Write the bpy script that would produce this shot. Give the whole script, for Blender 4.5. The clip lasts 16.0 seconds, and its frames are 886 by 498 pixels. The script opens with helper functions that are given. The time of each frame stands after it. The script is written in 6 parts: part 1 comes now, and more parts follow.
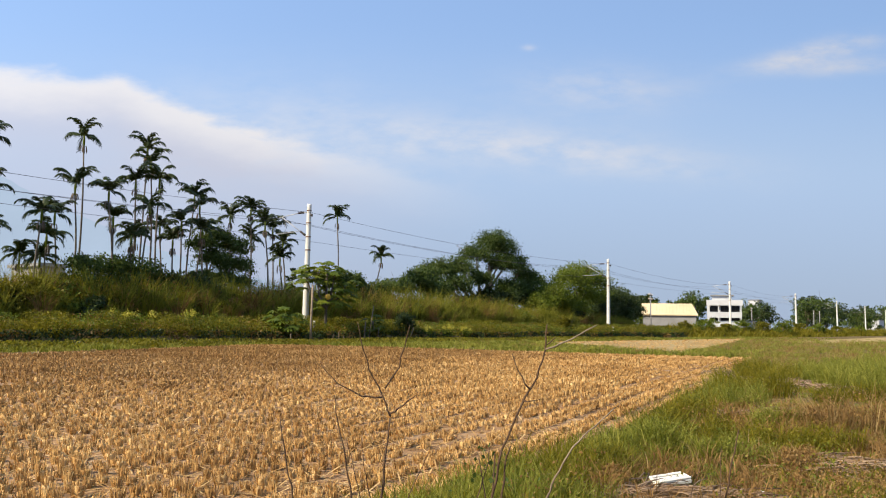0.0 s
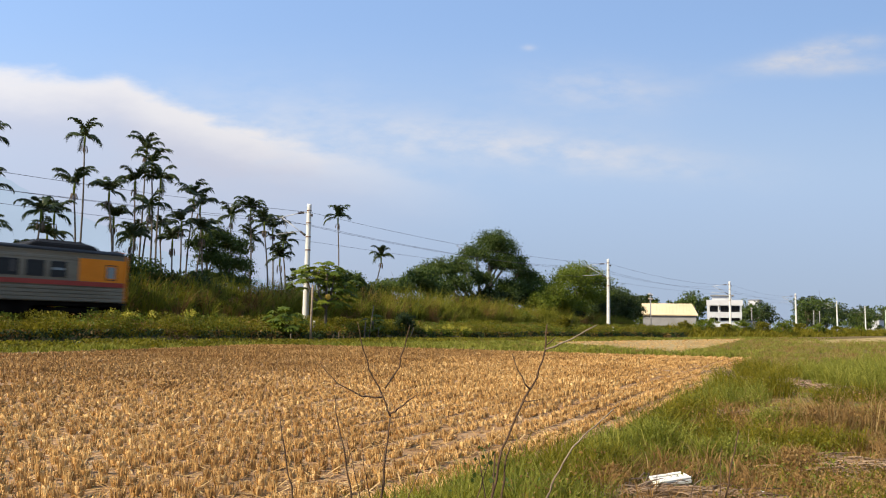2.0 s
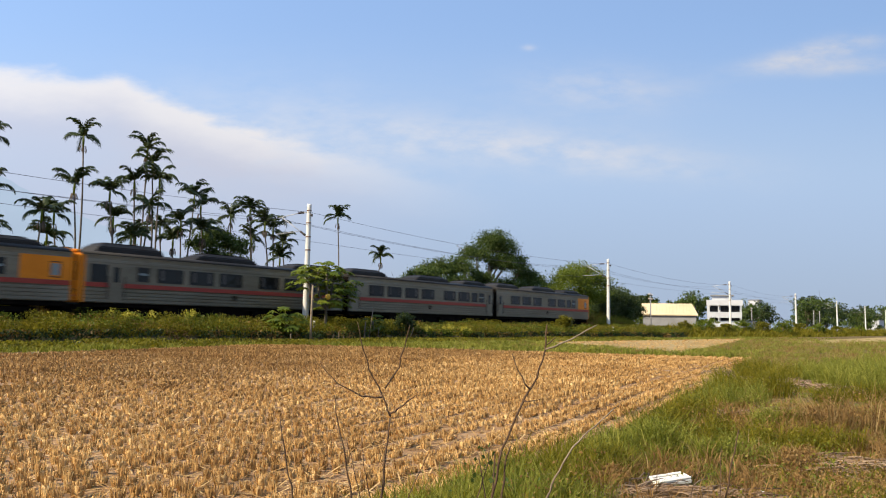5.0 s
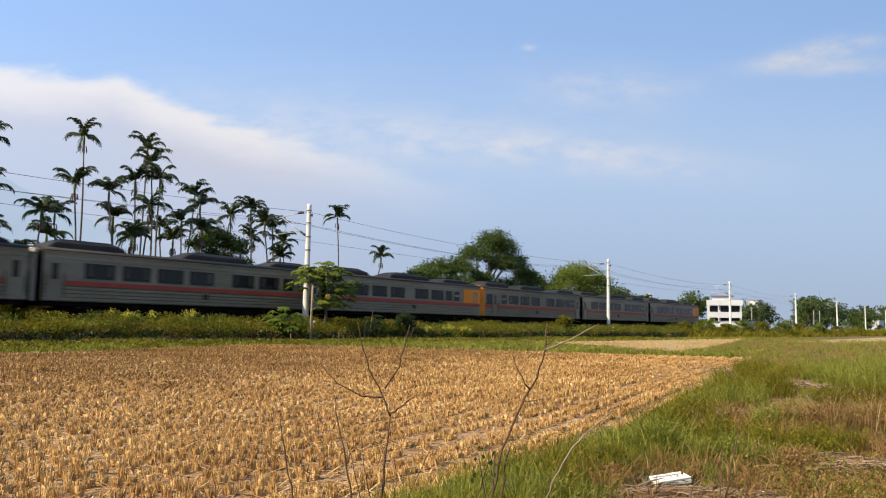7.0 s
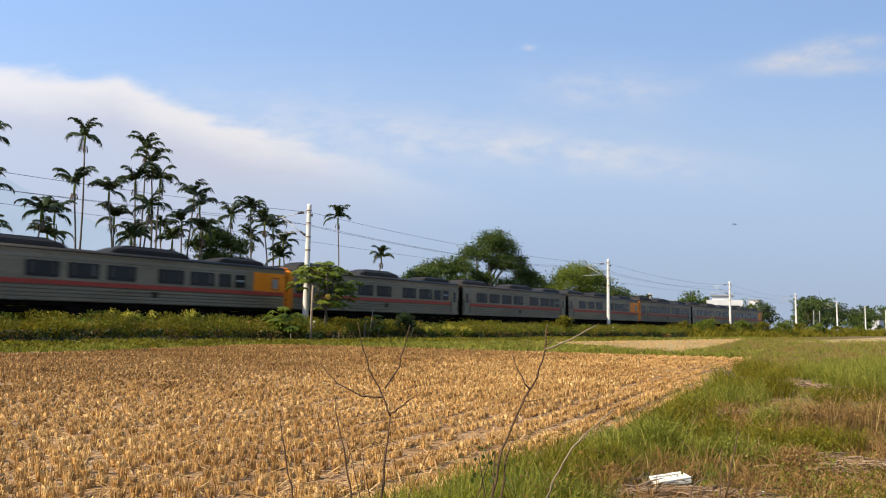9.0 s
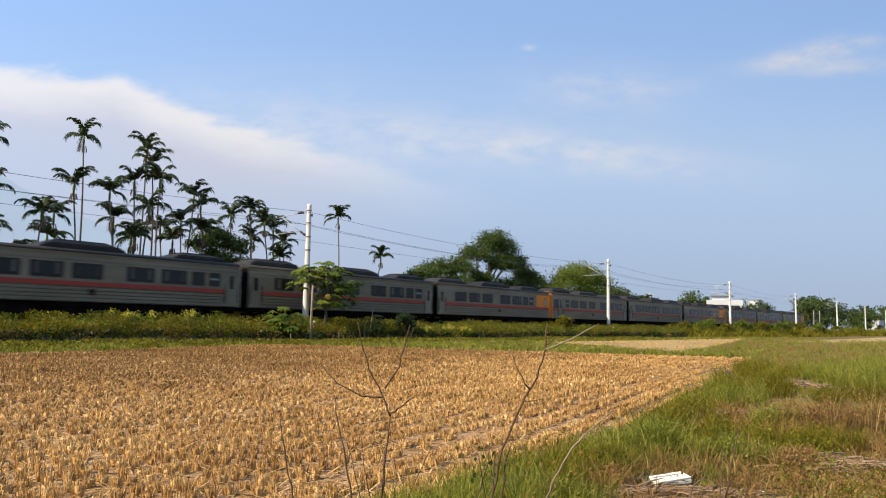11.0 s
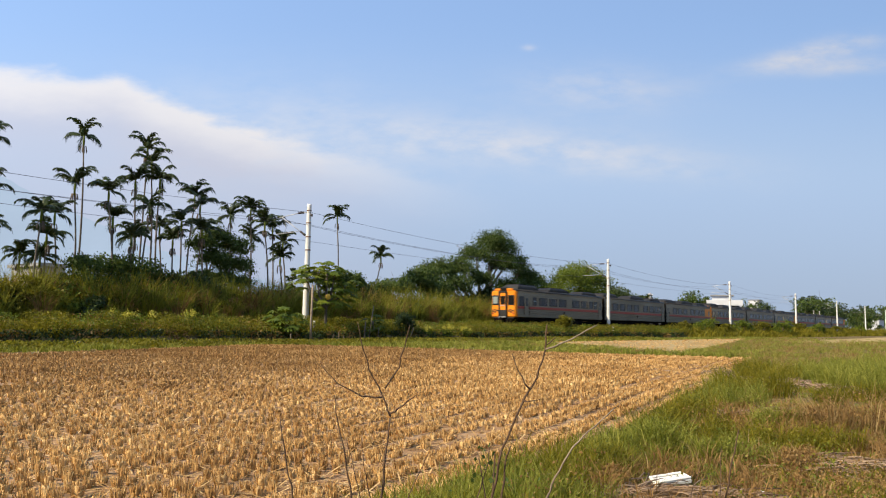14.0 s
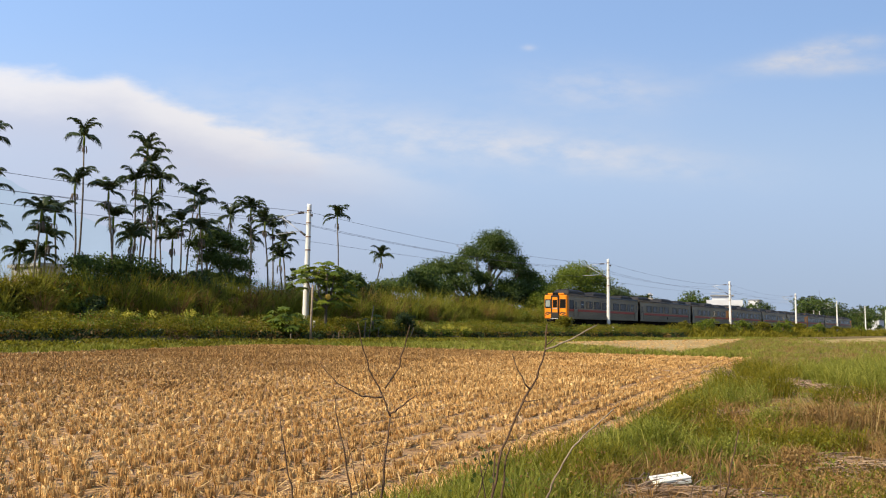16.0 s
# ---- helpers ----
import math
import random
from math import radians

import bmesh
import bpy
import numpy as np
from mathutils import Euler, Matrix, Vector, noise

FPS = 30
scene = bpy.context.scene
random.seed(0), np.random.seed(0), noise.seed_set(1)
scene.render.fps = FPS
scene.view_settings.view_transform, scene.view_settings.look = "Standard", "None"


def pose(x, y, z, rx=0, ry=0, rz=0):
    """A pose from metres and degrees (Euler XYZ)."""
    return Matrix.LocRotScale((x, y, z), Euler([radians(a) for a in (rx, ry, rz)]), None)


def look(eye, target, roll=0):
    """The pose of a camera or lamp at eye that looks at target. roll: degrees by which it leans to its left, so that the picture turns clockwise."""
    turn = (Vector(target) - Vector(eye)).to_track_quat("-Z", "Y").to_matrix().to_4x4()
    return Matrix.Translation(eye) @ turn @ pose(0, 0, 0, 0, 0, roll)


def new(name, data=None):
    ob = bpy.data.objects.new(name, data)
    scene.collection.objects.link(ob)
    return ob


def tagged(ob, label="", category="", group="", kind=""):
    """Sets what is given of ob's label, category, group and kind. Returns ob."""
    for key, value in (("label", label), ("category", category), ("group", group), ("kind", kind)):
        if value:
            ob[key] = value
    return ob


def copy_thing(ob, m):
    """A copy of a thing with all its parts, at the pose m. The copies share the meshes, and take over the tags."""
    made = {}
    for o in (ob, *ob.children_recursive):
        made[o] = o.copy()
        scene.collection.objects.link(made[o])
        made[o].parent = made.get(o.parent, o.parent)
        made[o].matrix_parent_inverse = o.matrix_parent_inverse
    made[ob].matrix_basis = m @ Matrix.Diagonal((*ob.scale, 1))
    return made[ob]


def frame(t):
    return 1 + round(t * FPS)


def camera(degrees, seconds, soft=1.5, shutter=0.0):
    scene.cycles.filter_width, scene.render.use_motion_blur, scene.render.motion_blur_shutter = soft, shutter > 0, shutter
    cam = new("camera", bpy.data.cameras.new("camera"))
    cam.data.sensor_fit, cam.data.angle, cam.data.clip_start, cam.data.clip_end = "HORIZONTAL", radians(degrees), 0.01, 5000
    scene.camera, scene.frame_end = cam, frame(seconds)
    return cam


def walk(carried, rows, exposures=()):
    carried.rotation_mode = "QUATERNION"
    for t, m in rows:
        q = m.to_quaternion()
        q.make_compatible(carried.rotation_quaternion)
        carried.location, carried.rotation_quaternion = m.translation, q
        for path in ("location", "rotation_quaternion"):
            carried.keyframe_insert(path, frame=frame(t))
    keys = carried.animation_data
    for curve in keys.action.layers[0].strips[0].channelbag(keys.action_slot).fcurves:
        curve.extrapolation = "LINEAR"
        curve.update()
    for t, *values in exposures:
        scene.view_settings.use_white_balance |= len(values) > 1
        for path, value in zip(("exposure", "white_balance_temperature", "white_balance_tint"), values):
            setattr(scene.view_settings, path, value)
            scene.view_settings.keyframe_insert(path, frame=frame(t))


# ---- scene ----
import itertools

TH = radians(36.71)                       # heading of the railway, to the right of +y
EYE = 1.35                                # camera height over the stubble field
RAIL = 1.30                               # top of rail
TRACK = 41.05                             # railway centre line, metres from the camera's foot
MAST = 38.3                               # row of masts
cam = camera(60.0, 16.0, 1.1, 0.5)
view = pose(0, 0, EYE, 90 + 5.71, 0, 0) @ pose(0, 0, 0, 0, 0, 0.85)
walk(cam, [(0, view), (16, view)], [(0, 0.50), (16, 0.50)])


def place(s, p, z=0.0):
    """A point s metres along the railway, p metres across from the camera's foot."""
    return Vector((p * -math.cos(TH) + s * math.sin(TH), p * math.sin(TH) + s * math.cos(TH), z))


def along(x, y):
    return x * math.sin(TH) + y * math.cos(TH), -x * math.cos(TH) + y * math.sin(TH)


# ---- world and sun ----
SUN_EL, SUN_AZ = radians(36), radians(240)
world = bpy.data.worlds.new("world")
scene.world = world
world.use_nodes = True


class Graph:
    """Short hand for node trees."""

    def __init__(self, tree):
        self.t = tree
        tree.nodes.clear()

    def put(self, v, sock):
        if hasattr(v, "is_output"):
            self.t.links.new(v, sock)
        elif v is not None:
            sock.default_value = v

    def node(self, kind):
        return self.t.nodes.new(kind)

    def m(self, op, a, b=None, c=None, clamp=False):
        n = self.node("ShaderNodeMath")
        n.operation, n.use_clamp = op, clamp
        for i, v in enumerate((a, b, c)):
            self.put(v, n.inputs[i])
        return n.outputs[0]

    def noise(self, vec, scale, detail=4.0, rough=0.55):
        n = self.node("ShaderNodeTexNoise")
        self.put(vec, n.inputs["Vector"])
        n.inputs["Scale"].default_value, n.inputs["Detail"].default_value, n.inputs["Roughness"].default_value = scale, detail, rough
        return n.outputs["Fac"]

    def ramp(self, fac, stops):
        n = self.node("ShaderNodeValToRGB")
        while len(n.color_ramp.elements) < len(stops):
            n.color_ramp.elements.new(0.5)
        for e, (at, col) in zip(n.color_ramp.elements, stops):
            e.position, e.color = at, (*col, 1)
        self.put(fac, n.inputs[0])
        return n.outputs[0]

    def mix(self, fac, a, b, mode="MIX"):
        n = self.node("ShaderNodeMix")
        n.data_type, n.blend_type = "RGBA", mode
        self.put(fac, n.inputs[0])
        self.put(a if hasattr(a, "is_output") else (*a, 1), n.inputs[6])
        self.put(b if hasattr(b, "is_output") else (*b, 1), n.inputs[7])
        return n.outputs[2]

    def smooth(self, v, lo, hi):
        n = self.node("ShaderNodeMapRange")
        n.interpolation_type = "SMOOTHSTEP"
        flip = hi < lo
        self.put(v, n.inputs[0])
        n.inputs[1].default_value, n.inputs[2].default_value = min(lo, hi), max(lo, hi)
        if flip:
            n.inputs[3].default_value, n.inputs[4].default_value = 1.0, 0.0
        return n.outputs[0]


def build_sky():
    g = Graph(world.node_tree)
    sky = g.node("ShaderNodeTexSky")
    sky.sky_type, sky.sun_disc, sky.sun_elevation, sky.sun_rotation = "NISHITA", False, SUN_EL, SUN_AZ
    sky.air_density, sky.dust_density, sky.ozone_density = 1.0, 1.2, 2.0
    co = g.node("ShaderNodeTexCoord").outputs["Generated"]
    xyz = g.node("ShaderNodeSeparateXYZ")
    g.put(co, xyz.inputs[0])
    x, y, z = xyz.outputs
    dist = g.m("MAXIMUM", g.m("ABSOLUTE", y), 0.05)
    u, v = g.m("DIVIDE", x, dist), g.m("DIVIDE", z, dist)
    vec = g.node("ShaderNodeCombineXYZ")
    g.put(u, vec.inputs[0]), g.put(v, vec.inputs[1]), g.put(g.m("MULTIPLY", y, 0.2), vec.inputs[2])
    flat = g.node("ShaderNodeVectorMath")
    flat.operation = "MULTIPLY"
    g.put(vec.outputs[0], flat.inputs[0])
    flat.inputs[1].default_value = (1, 2.6, 1)
    n1 = g.noise(flat.outputs[0], 5.0, 6, 0.6)
    n2 = g.noise(flat.outputs[0], 16.0, 4, 0.6)
    # the cumulus bank: a soft hump whose top falls to the right
    drop = g.m("MULTIPLY", g.m("MINIMUM", g.m("MAXIMUM", g.m("ADD", u, 0.44), 0.0), 0.10), 0.48)
    bank_top = g.m("SUBTRACT", g.m("SUBTRACT", 0.339, drop), g.m("MULTIPLY", g.m("MAXIMUM", g.m("ADD", u, 0.34), 0), 0.27))
    edge = g.m("ADD", g.m("MULTIPLY", g.m("SUBTRACT", n1, 0.5), 0.06), g.m("MULTIPLY", g.m("SUBTRACT", n2, 0.5), 0.022))
    under = g.m("ADD", g.m("SUBTRACT", bank_top, v), edge)
    bank = g.m("MULTIPLY", g.smooth(under, -0.002, 0.026), g.smooth(g.m("ADD", u, g.m("MULTIPLY", edge, 2.0)), 0.12, -0.40))
    core = g.m("MULTIPLY", bank, g.m("SUBTRACT", 1.0, g.m("MULTIPLY", g.smooth(under, 0.03, 0.14), 0.40)))
    total = g.m("MULTIPLY", core, 0.97)

    def wisp(u0, v0, a, b, amount, tilt=0.0):
        du = g.m("SUBTRACT", u, u0)
        dv = g.m("SUBTRACT", g.m("SUBTRACT", v, v0), g.m("MULTIPLY", du, tilt))
        r = g.m("ADD", g.m("POWER", g.m("DIVIDE", du, a), 2.0), g.m("POWER", g.m("DIVIDE", dv, b), 2.0))
        blob = g.m("EXPONENT", g.m("MULTIPLY", r, -1.0))
        return g.m("MULTIPLY", g.m("MULTIPLY", blob, g.smooth(g.m("ADD", n2, g.m("MULTIPLY", n1, 0.8)), 0.5, 1.3)), amount)
    for w in ((0.04, 0.245, 0.20, 0.030, 0.65, -0.05), (0.24, 0.222, 0.15, 0.024, 0.50, -0.08), (0.21, 0.318, 0.11, 0.030, 0.52),
              (0.495, 0.372, 0.085, 0.014, 1.2, 0.24), (0.54, 0.355, 0.07, 0.012, 0.7, 0.1), (0.112, 0.374, 0.009, 0.004, 0.5), (-0.25, 0.23, 0.20, 0.08, 0.5)):
        total = g.m("ADD", total, wisp(*w))
    ahead = g.smooth(y, 0.0, 0.2)
    veil = g.m("MULTIPLY", g.m("MULTIPLY", g.smooth(n1, 0.45, 0.85), 0.30), g.m("SUBTRACT", 1.0, ahead))
    total = g.m("ADD", g.m("MULTIPLY", total, ahead), veil, clamp=True)
    # thin haze, thicker near the ground and towards the bank
    haze = g.m("MULTIPLY", g.smooth(g.m("ADD", v, g.m("MULTIPLY", u, 0.0)), 0.42, 0.14), 0.30)
    haze = g.m("ADD", haze, 0.66)
    colour = g.mix(haze, sky.outputs[0], g.mix(g.smooth(v, 0.20, 0.44), g.mix(g.smooth(v, 0.22, 0.02), HAZE, HAZE_LOW), HAZE_TOP))
    shade = g.mix(g.smooth(under, 0.012, 0.085), CLOUD_LIT, CLOUD_LOW)
    colour = g.mix(total, colour, shade)
    # the sky deepens away from the sun's side
    deep = g.m("SUBTRACT", 1.0, g.m("MULTIPLY", g.m("MULTIPLY", g.m("MINIMUM", g.m("MAXIMUM", u, -0.7), 0.7), 0.22), g.m("MULTIPLY", g.smooth(v, 0.05, 0.36), ahead)))
    tone = g.node("ShaderNodeCombineXYZ")
    for i in range(3):
        g.put(deep, tone.inputs[i])
    colour = g.mix(1.0, colour, tone.outputs[0], "MULTIPLY")
    bg = g.node("ShaderNodeBackground")
    g.put(colour, bg.inputs[0])
    bg.inputs[1].default_value = SKY
    g.put(bg.outputs[0], g.node("ShaderNodeOutputWorld").inputs[0])


SKY = 0.145
HAZE = (2.2, 2.88, 4.0)
HAZE_LOW = (1.83, 2.30, 3.13)
HAZE_TOP = (1.7, 2.62, 4.4)
CLOUD_LIT = (3.85, 3.8, 3.95)
CLOUD_LOW = (2.75, 2.9, 3.5)
build_sky()

sun = new("sun", bpy.data.lights.new("sun", "SUN"))
sun.data.energy, sun.data.angle, sun.data.color = 5.0, radians(0.6), (1.0, 0.85, 0.62)
sun_dir = Vector((math.sin(SUN_AZ) * math.cos(SUN_EL), math.cos(SUN_AZ) * math.cos(SUN_EL), math.sin(SUN_EL)))
sun.matrix_world = look(sun_dir * 50, (0, 0, 0))

# ---- materials ----


def surface(name, stops, scale=4.0, rough=0.8, metal=0.0, bump=0.3, fine=40.0, island=0.0, random=0.0, translucent=0.0, stretch=None, spec=0.2, dirt=0.0):
    """Procedural surface: colour stops over two scales of noise, with per-piece variation and fine relief."""
    mat = bpy.data.materials.new(name)
    mat.use_nodes = True
    g = Graph(mat.node_tree)
    co = g.node("ShaderNodeTexCoord").outputs["Object"]
    if stretch:
        sc = g.node("ShaderNodeVectorMath")
        sc.operation = "MULTIPLY"
        g.put(co, sc.inputs[0])
        sc.inputs[1].default_value = stretch
        co = sc.outputs[0]
    big, small = g.noise(co, scale, 3), g.noise(co, fine, 5, 0.65)
    fac = g.m("ADD", g.m("MULTIPLY", big, 0.62), g.m("MULTIPLY", small, 0.38))
    fac = g.m("MULTIPLY_ADD", g.m("SUBTRACT", fac, 0.5), 2.2, 0.5, True)
    if island:
        fac = g.m("ADD", g.m("MULTIPLY", fac, 1 - island), g.m("MULTIPLY", g.node("ShaderNodeNewGeometry").outputs["Random Per Island"], island))
    if random:
        fac = g.m("ADD", g.m("MULTIPLY", fac, 1 - random), g.m("MULTIPLY", g.node("ShaderNodeObjectInfo").outputs["Random"], random))
    n = len(stops)
    col = g.ramp(fac, [(0.08 + 0.84 * i / max(1, n - 1), c) for i, c in enumerate(stops)])
    if dirt:
        col = g.mix(g.m("MULTIPLY", g.smooth(g.noise(co, scale * 0.6, 6, 0.7), 0.48, 0.75), dirt), col, (0.06, 0.05, 0.04))
    b = g.node("ShaderNodeBsdfPrincipled")
    g.put(col, b.inputs["Base Color"])
    g.put(g.m("MULTIPLY_ADD", small, 0.25, rough - 0.12, True), b.inputs["Roughness"])
    b.inputs["Metallic"].default_value = metal
    b.inputs["Specular IOR Level"].default_value = spec
    if bump:
        bp = g.node("ShaderNodeBump")
        bp.inputs["Strength"].default_value, bp.inputs["Distance"].default_value = bump, 0.02
        g.put(small, bp.inputs["Height"])
        g.put(bp.outputs[0], b.inputs["Normal"])
    out = b.outputs[0]
    if translucent:
        tr = g.node("ShaderNodeBsdfTranslucent")
        g.put(g.mix(1.0, col, (1.15, 1.1, 0.6), "MULTIPLY"), tr.inputs[0])
        mx = g.node("ShaderNodeMixShader")
        mx.inputs[0].default_value = translucent
        g.put(out, mx.inputs[1]), g.put(tr.outputs[0], mx.inputs[2])
        out = mx.outputs[0]
    g.put(out, g.node("ShaderNodeOutputMaterial").inputs[0])
    return mat


def glass_dark(name, tint):
    mat = bpy.data.materials.new(name)
    mat.use_nodes = True
    b = mat.node_tree.nodes["Principled BSDF"]
    b.inputs["Base Color"].default_value, b.inputs["Roughness"].default_value = (*tint, 1), 0.08
    b.inputs["Specular IOR Level"].default_value = 0.18
    return mat


M = dict(
    earth=surface("earth", [(0.07, 0.055, 0.025), (0.15, 0.115, 0.055), (0.26, 0.19, 0.11)], 0.35, 0.95, fine=9, spec=0.0),
    mud=surface("mud", [(0.155, 0.086, 0.043), (0.33, 0.205, 0.112), (0.53, 0.365, 0.215)], 0.5, 0.95, bump=0.8, fine=14, spec=0.0),
    dry_field=surface("dry_field", [(0.26, 0.19, 0.09), (0.36, 0.272, 0.135), (0.45, 0.35, 0.185)], 0.12, 0.95, fine=3, spec=0.0),
    ballast=surface("ballast", [(0.05, 0.045, 0.04), (0.13, 0.12, 0.11), (0.22, 0.2, 0.18)], 2.0, 0.95, bump=1.0, fine=22),
    straw=surface("straw", [(0.15, 0.066, 0.021), (0.48, 0.285, 0.102), (0.82, 0.59, 0.285)], 0.3, 0.75, spec=0.1, bump=0, fine=6, island=0.5, translucent=0.08),
    straw_dark=surface("straw_dark", [(0.10, 0.044, 0.015), (0.30, 0.172, 0.062), (0.56, 0.38, 0.175)], 0.3, 0.8, spec=0.1, bump=0, fine=6, island=0.5, translucent=0.05),
    grass=surface("grass", [(0.065, 0.080, 0.010), (0.20, 0.215, 0.028), (0.40, 0.36, 0.085)], 0.35, 0.6, bump=0, fine=3, island=0.5, translucent=0.35),
    grass_dry=surface("grass_dry", [(0.12, 0.06, 0.02), (0.26, 0.16, 0.06), (0.42, 0.31, 0.14)], 0.5, 0.8, bump=0, fine=4, island=0.6, translucent=0.25),
    weed=surface("weed", [(0.055, 0.056, 0.005), (0.175, 0.16, 0.012), (0.35, 0.275, 0.030)], 0.3, 0.65, bump=0, fine=2.5, island=0.45, translucent=0.42),
    reed=surface("reed", [(0.05, 0.062, 0.008), (0.185, 0.20, 0.024), (0.45, 0.40, 0.08)], 0.22, 0.65, bump=0, fine=1.2, island=0.4, translucent=0.42),
    leaf_olive=surface("leaf_olive", [(0.045, 0.048, 0.005), (0.15, 0.143, 0.012), (0.30, 0.252, 0.028)], 0.4, 0.55, bump=0, fine=2.5, island=0.5, translucent=0.42),
    reed_brown=surface("reed_brown", [(0.095, 0.050, 0.018), (0.24, 0.135, 0.044), (0.40, 0.26, 0.10)], 0.4, 0.7, bump=0, fine=2, island=0.5, translucent=0.25),
    leaf=surface("leaf", [(0.024, 0.042, 0.010), (0.058, 0.092, 0.018), (0.12, 0.155, 0.035)], 0.4, 0.5, bump=0, fine=2.5, island=0.5, translucent=0.22),
    leaf_bright=surface("leaf_bright", [(0.042, 0.066, 0.008), (0.115, 0.155, 0.016), (0.22, 0.245, 0.032)], 0.4, 0.5, bump=0, fine=2.5, island=0.5, translucent=0.3),
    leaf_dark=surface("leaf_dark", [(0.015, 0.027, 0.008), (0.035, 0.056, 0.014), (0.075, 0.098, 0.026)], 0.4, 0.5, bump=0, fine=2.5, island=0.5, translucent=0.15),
    leaf_palm=surface("leaf_palm", [(0.014, 0.026, 0.009), (0.032, 0.052, 0.015), (0.085, 0.092, 0.028)], 0.6, 0.45, bump=0, fine=3, island=0.5, translucent=0.15),
    leaf_yellow=surface("leaf_yellow", [(0.25, 0.24, 0.03), (0.42, 0.38, 0.05), (0.52, 0.46, 0.09)], 0.6, 0.5, bump=0, fine=3, island=0.5, translucent=0.3),
    fruit=surface("fruit", [(0.50, 0.32, 0.04), (0.60, 0.40, 0.06)], 3.0, 0.5, bump=0.1),
    bark=surface("bark", [(0.06, 0.045, 0.03), (0.13, 0.10, 0.07), (0.2, 0.16, 0.12)], 3.0, 0.9, bump=0.8, fine=20, stretch=(1, 1, 0.25)),
    palm_bark=surface("palm_bark", [(0.06, 0.05, 0.035), (0.12, 0.10, 0.075), (0.19, 0.165, 0.13)], 2.0, 0.9, bump=0.6, fine=14, stretch=(0.4, 0.4, 2.5)),
    twig=surface("twig", [(0.045, 0.028, 0.018), (0.10, 0.06, 0.035), (0.17, 0.11, 0.065)], 8.0, 0.85, bump=0.5, fine=60),
    twig_pale=surface("twig_pale", [(0.15, 0.11, 0.075), (0.25, 0.195, 0.135), (0.34, 0.28, 0.205)], 6.0, 0.85, bump=0.5, fine=50),
    concrete=surface("concrete", [(0.55, 0.54, 0.50), (0.66, 0.65, 0.61), (0.74, 0.73, 0.70)], 0.9, 0.85, bump=0.3, fine=30, stretch=(1, 1, 0.3), dirt=0.35),
    steel=surface("steel", [(0.36, 0.37, 0.38), (0.5, 0.51, 0.52)], 3.0, 0.5, metal=0.5, bump=0.1),
    rust=surface("rust", [(0.10, 0.05, 0.03), (0.2, 0.11, 0.07)], 4.0, 0.8, bump=0.4),
    insulator=surface("insulator", [(0.03, 0.025, 0.025), (0.06, 0.045, 0.04)], 5.0, 0.3, bump=0),
    wire=surface("wire", [(0.05, 0.05, 0.055), (0.10, 0.10, 0.11)], 4.0, 0.6, metal=0.3, bump=0),
    inox=surface("inox", [(0.105, 0.092, 0.062), (0.175, 0.155, 0.112), (0.265, 0.24, 0.18)], 0.5, 0.5, metal=0.25, bump=0.12, fine=9, stretch=(0.35, 1, 1.6), dirt=0.35, random=0.2),
    roof=surface("roof", [(0.010, 0.009, 0.008), (0.022, 0.020, 0.018), (0.042, 0.038, 0.034)], 0.6, 0.6, spec=0.2, bump=0.3, fine=12, random=0.25),
    # grime sunk to near-black: shade below the cars is put into the colour
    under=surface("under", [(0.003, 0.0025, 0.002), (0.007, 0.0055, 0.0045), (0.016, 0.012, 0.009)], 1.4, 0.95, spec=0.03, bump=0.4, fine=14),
    stripe=surface("stripe", [(0.24, 0.035, 0.025), (0.34, 0.055, 0.04)], 0.8, 0.5, bump=0.05, fine=9, dirt=0.25),
    orange=surface("orange", [(0.56, 0.165, 0.006), (0.66, 0.205, 0.008), (0.72, 0.24, 0.012)], 0.7, 0.45, bump=0.05, fine=10, dirt=0.12),
    black=surface("black", [(0.012, 0.012, 0.012), (0.03, 0.028, 0.026)], 2.0, 0.6, bump=0.1),
    cream=surface("cream", [(0.55, 0.50, 0.40), (0.68, 0.62, 0.52)], 1.5, 0.7, bump=0.1, dirt=0.3),
    curtain=surface("curtain", [(0.02, 0.017, 0.015), (0.04, 0.034, 0.03), (0.11, 0.10, 0.09)], 1.2, 0.5, bump=0, fine=4, random=0.6),
    blind=surface("blind", [(0.16, 0.20, 0.20), (0.24, 0.28, 0.28)], 3.0, 0.5, bump=0),
    pane=glass_dark("pane", (0.010, 0.010, 0.010)),
    dead=surface("dead", [(0.12, 0.072, 0.042), (0.26, 0.172, 0.105), (0.43, 0.315, 0.205)], 4.0, 0.85, bump=0.4, fine=40, island=0.6),
    foam=surface("foam", [(0.72, 0.70, 0.62), (0.83, 0.82, 0.76)], 5.0, 0.8, bump=0.5, fine=70, dirt=0.2),
    plastic=surface("plastic", [(0.62, 0.62, 0.63), (0.8, 0.8, 0.8)], 8.0, 0.35, bump=0.5, fine=25),
    wall_white=surface("wall_white", [(0.43, 0.45, 0.48), (0.55, 0.57, 0.60)], 0.3, 0.85, bump=0.1, fine=4, dirt=0.2),
    wall_grey=surface("wall_grey", [(0.20, 0.20, 0.20), (0.30, 0.30, 0.30)], 0.4, 0.85, bump=0.1, fine=4, dirt=0.25),
    sheet=surface("sheet", [(0.54, 0.42, 0.25), (0.64, 0.51, 0.32), (0.69, 0.57, 0.38)], 0.12, 0.6, bump=0.15, fine=3, dirt=0.12),
    brick_red=surface("brick_red", [(0.30, 0.11, 0.06), (0.42, 0.18, 0.10)], 0.6, 0.85, bump=0.2, fine=9),
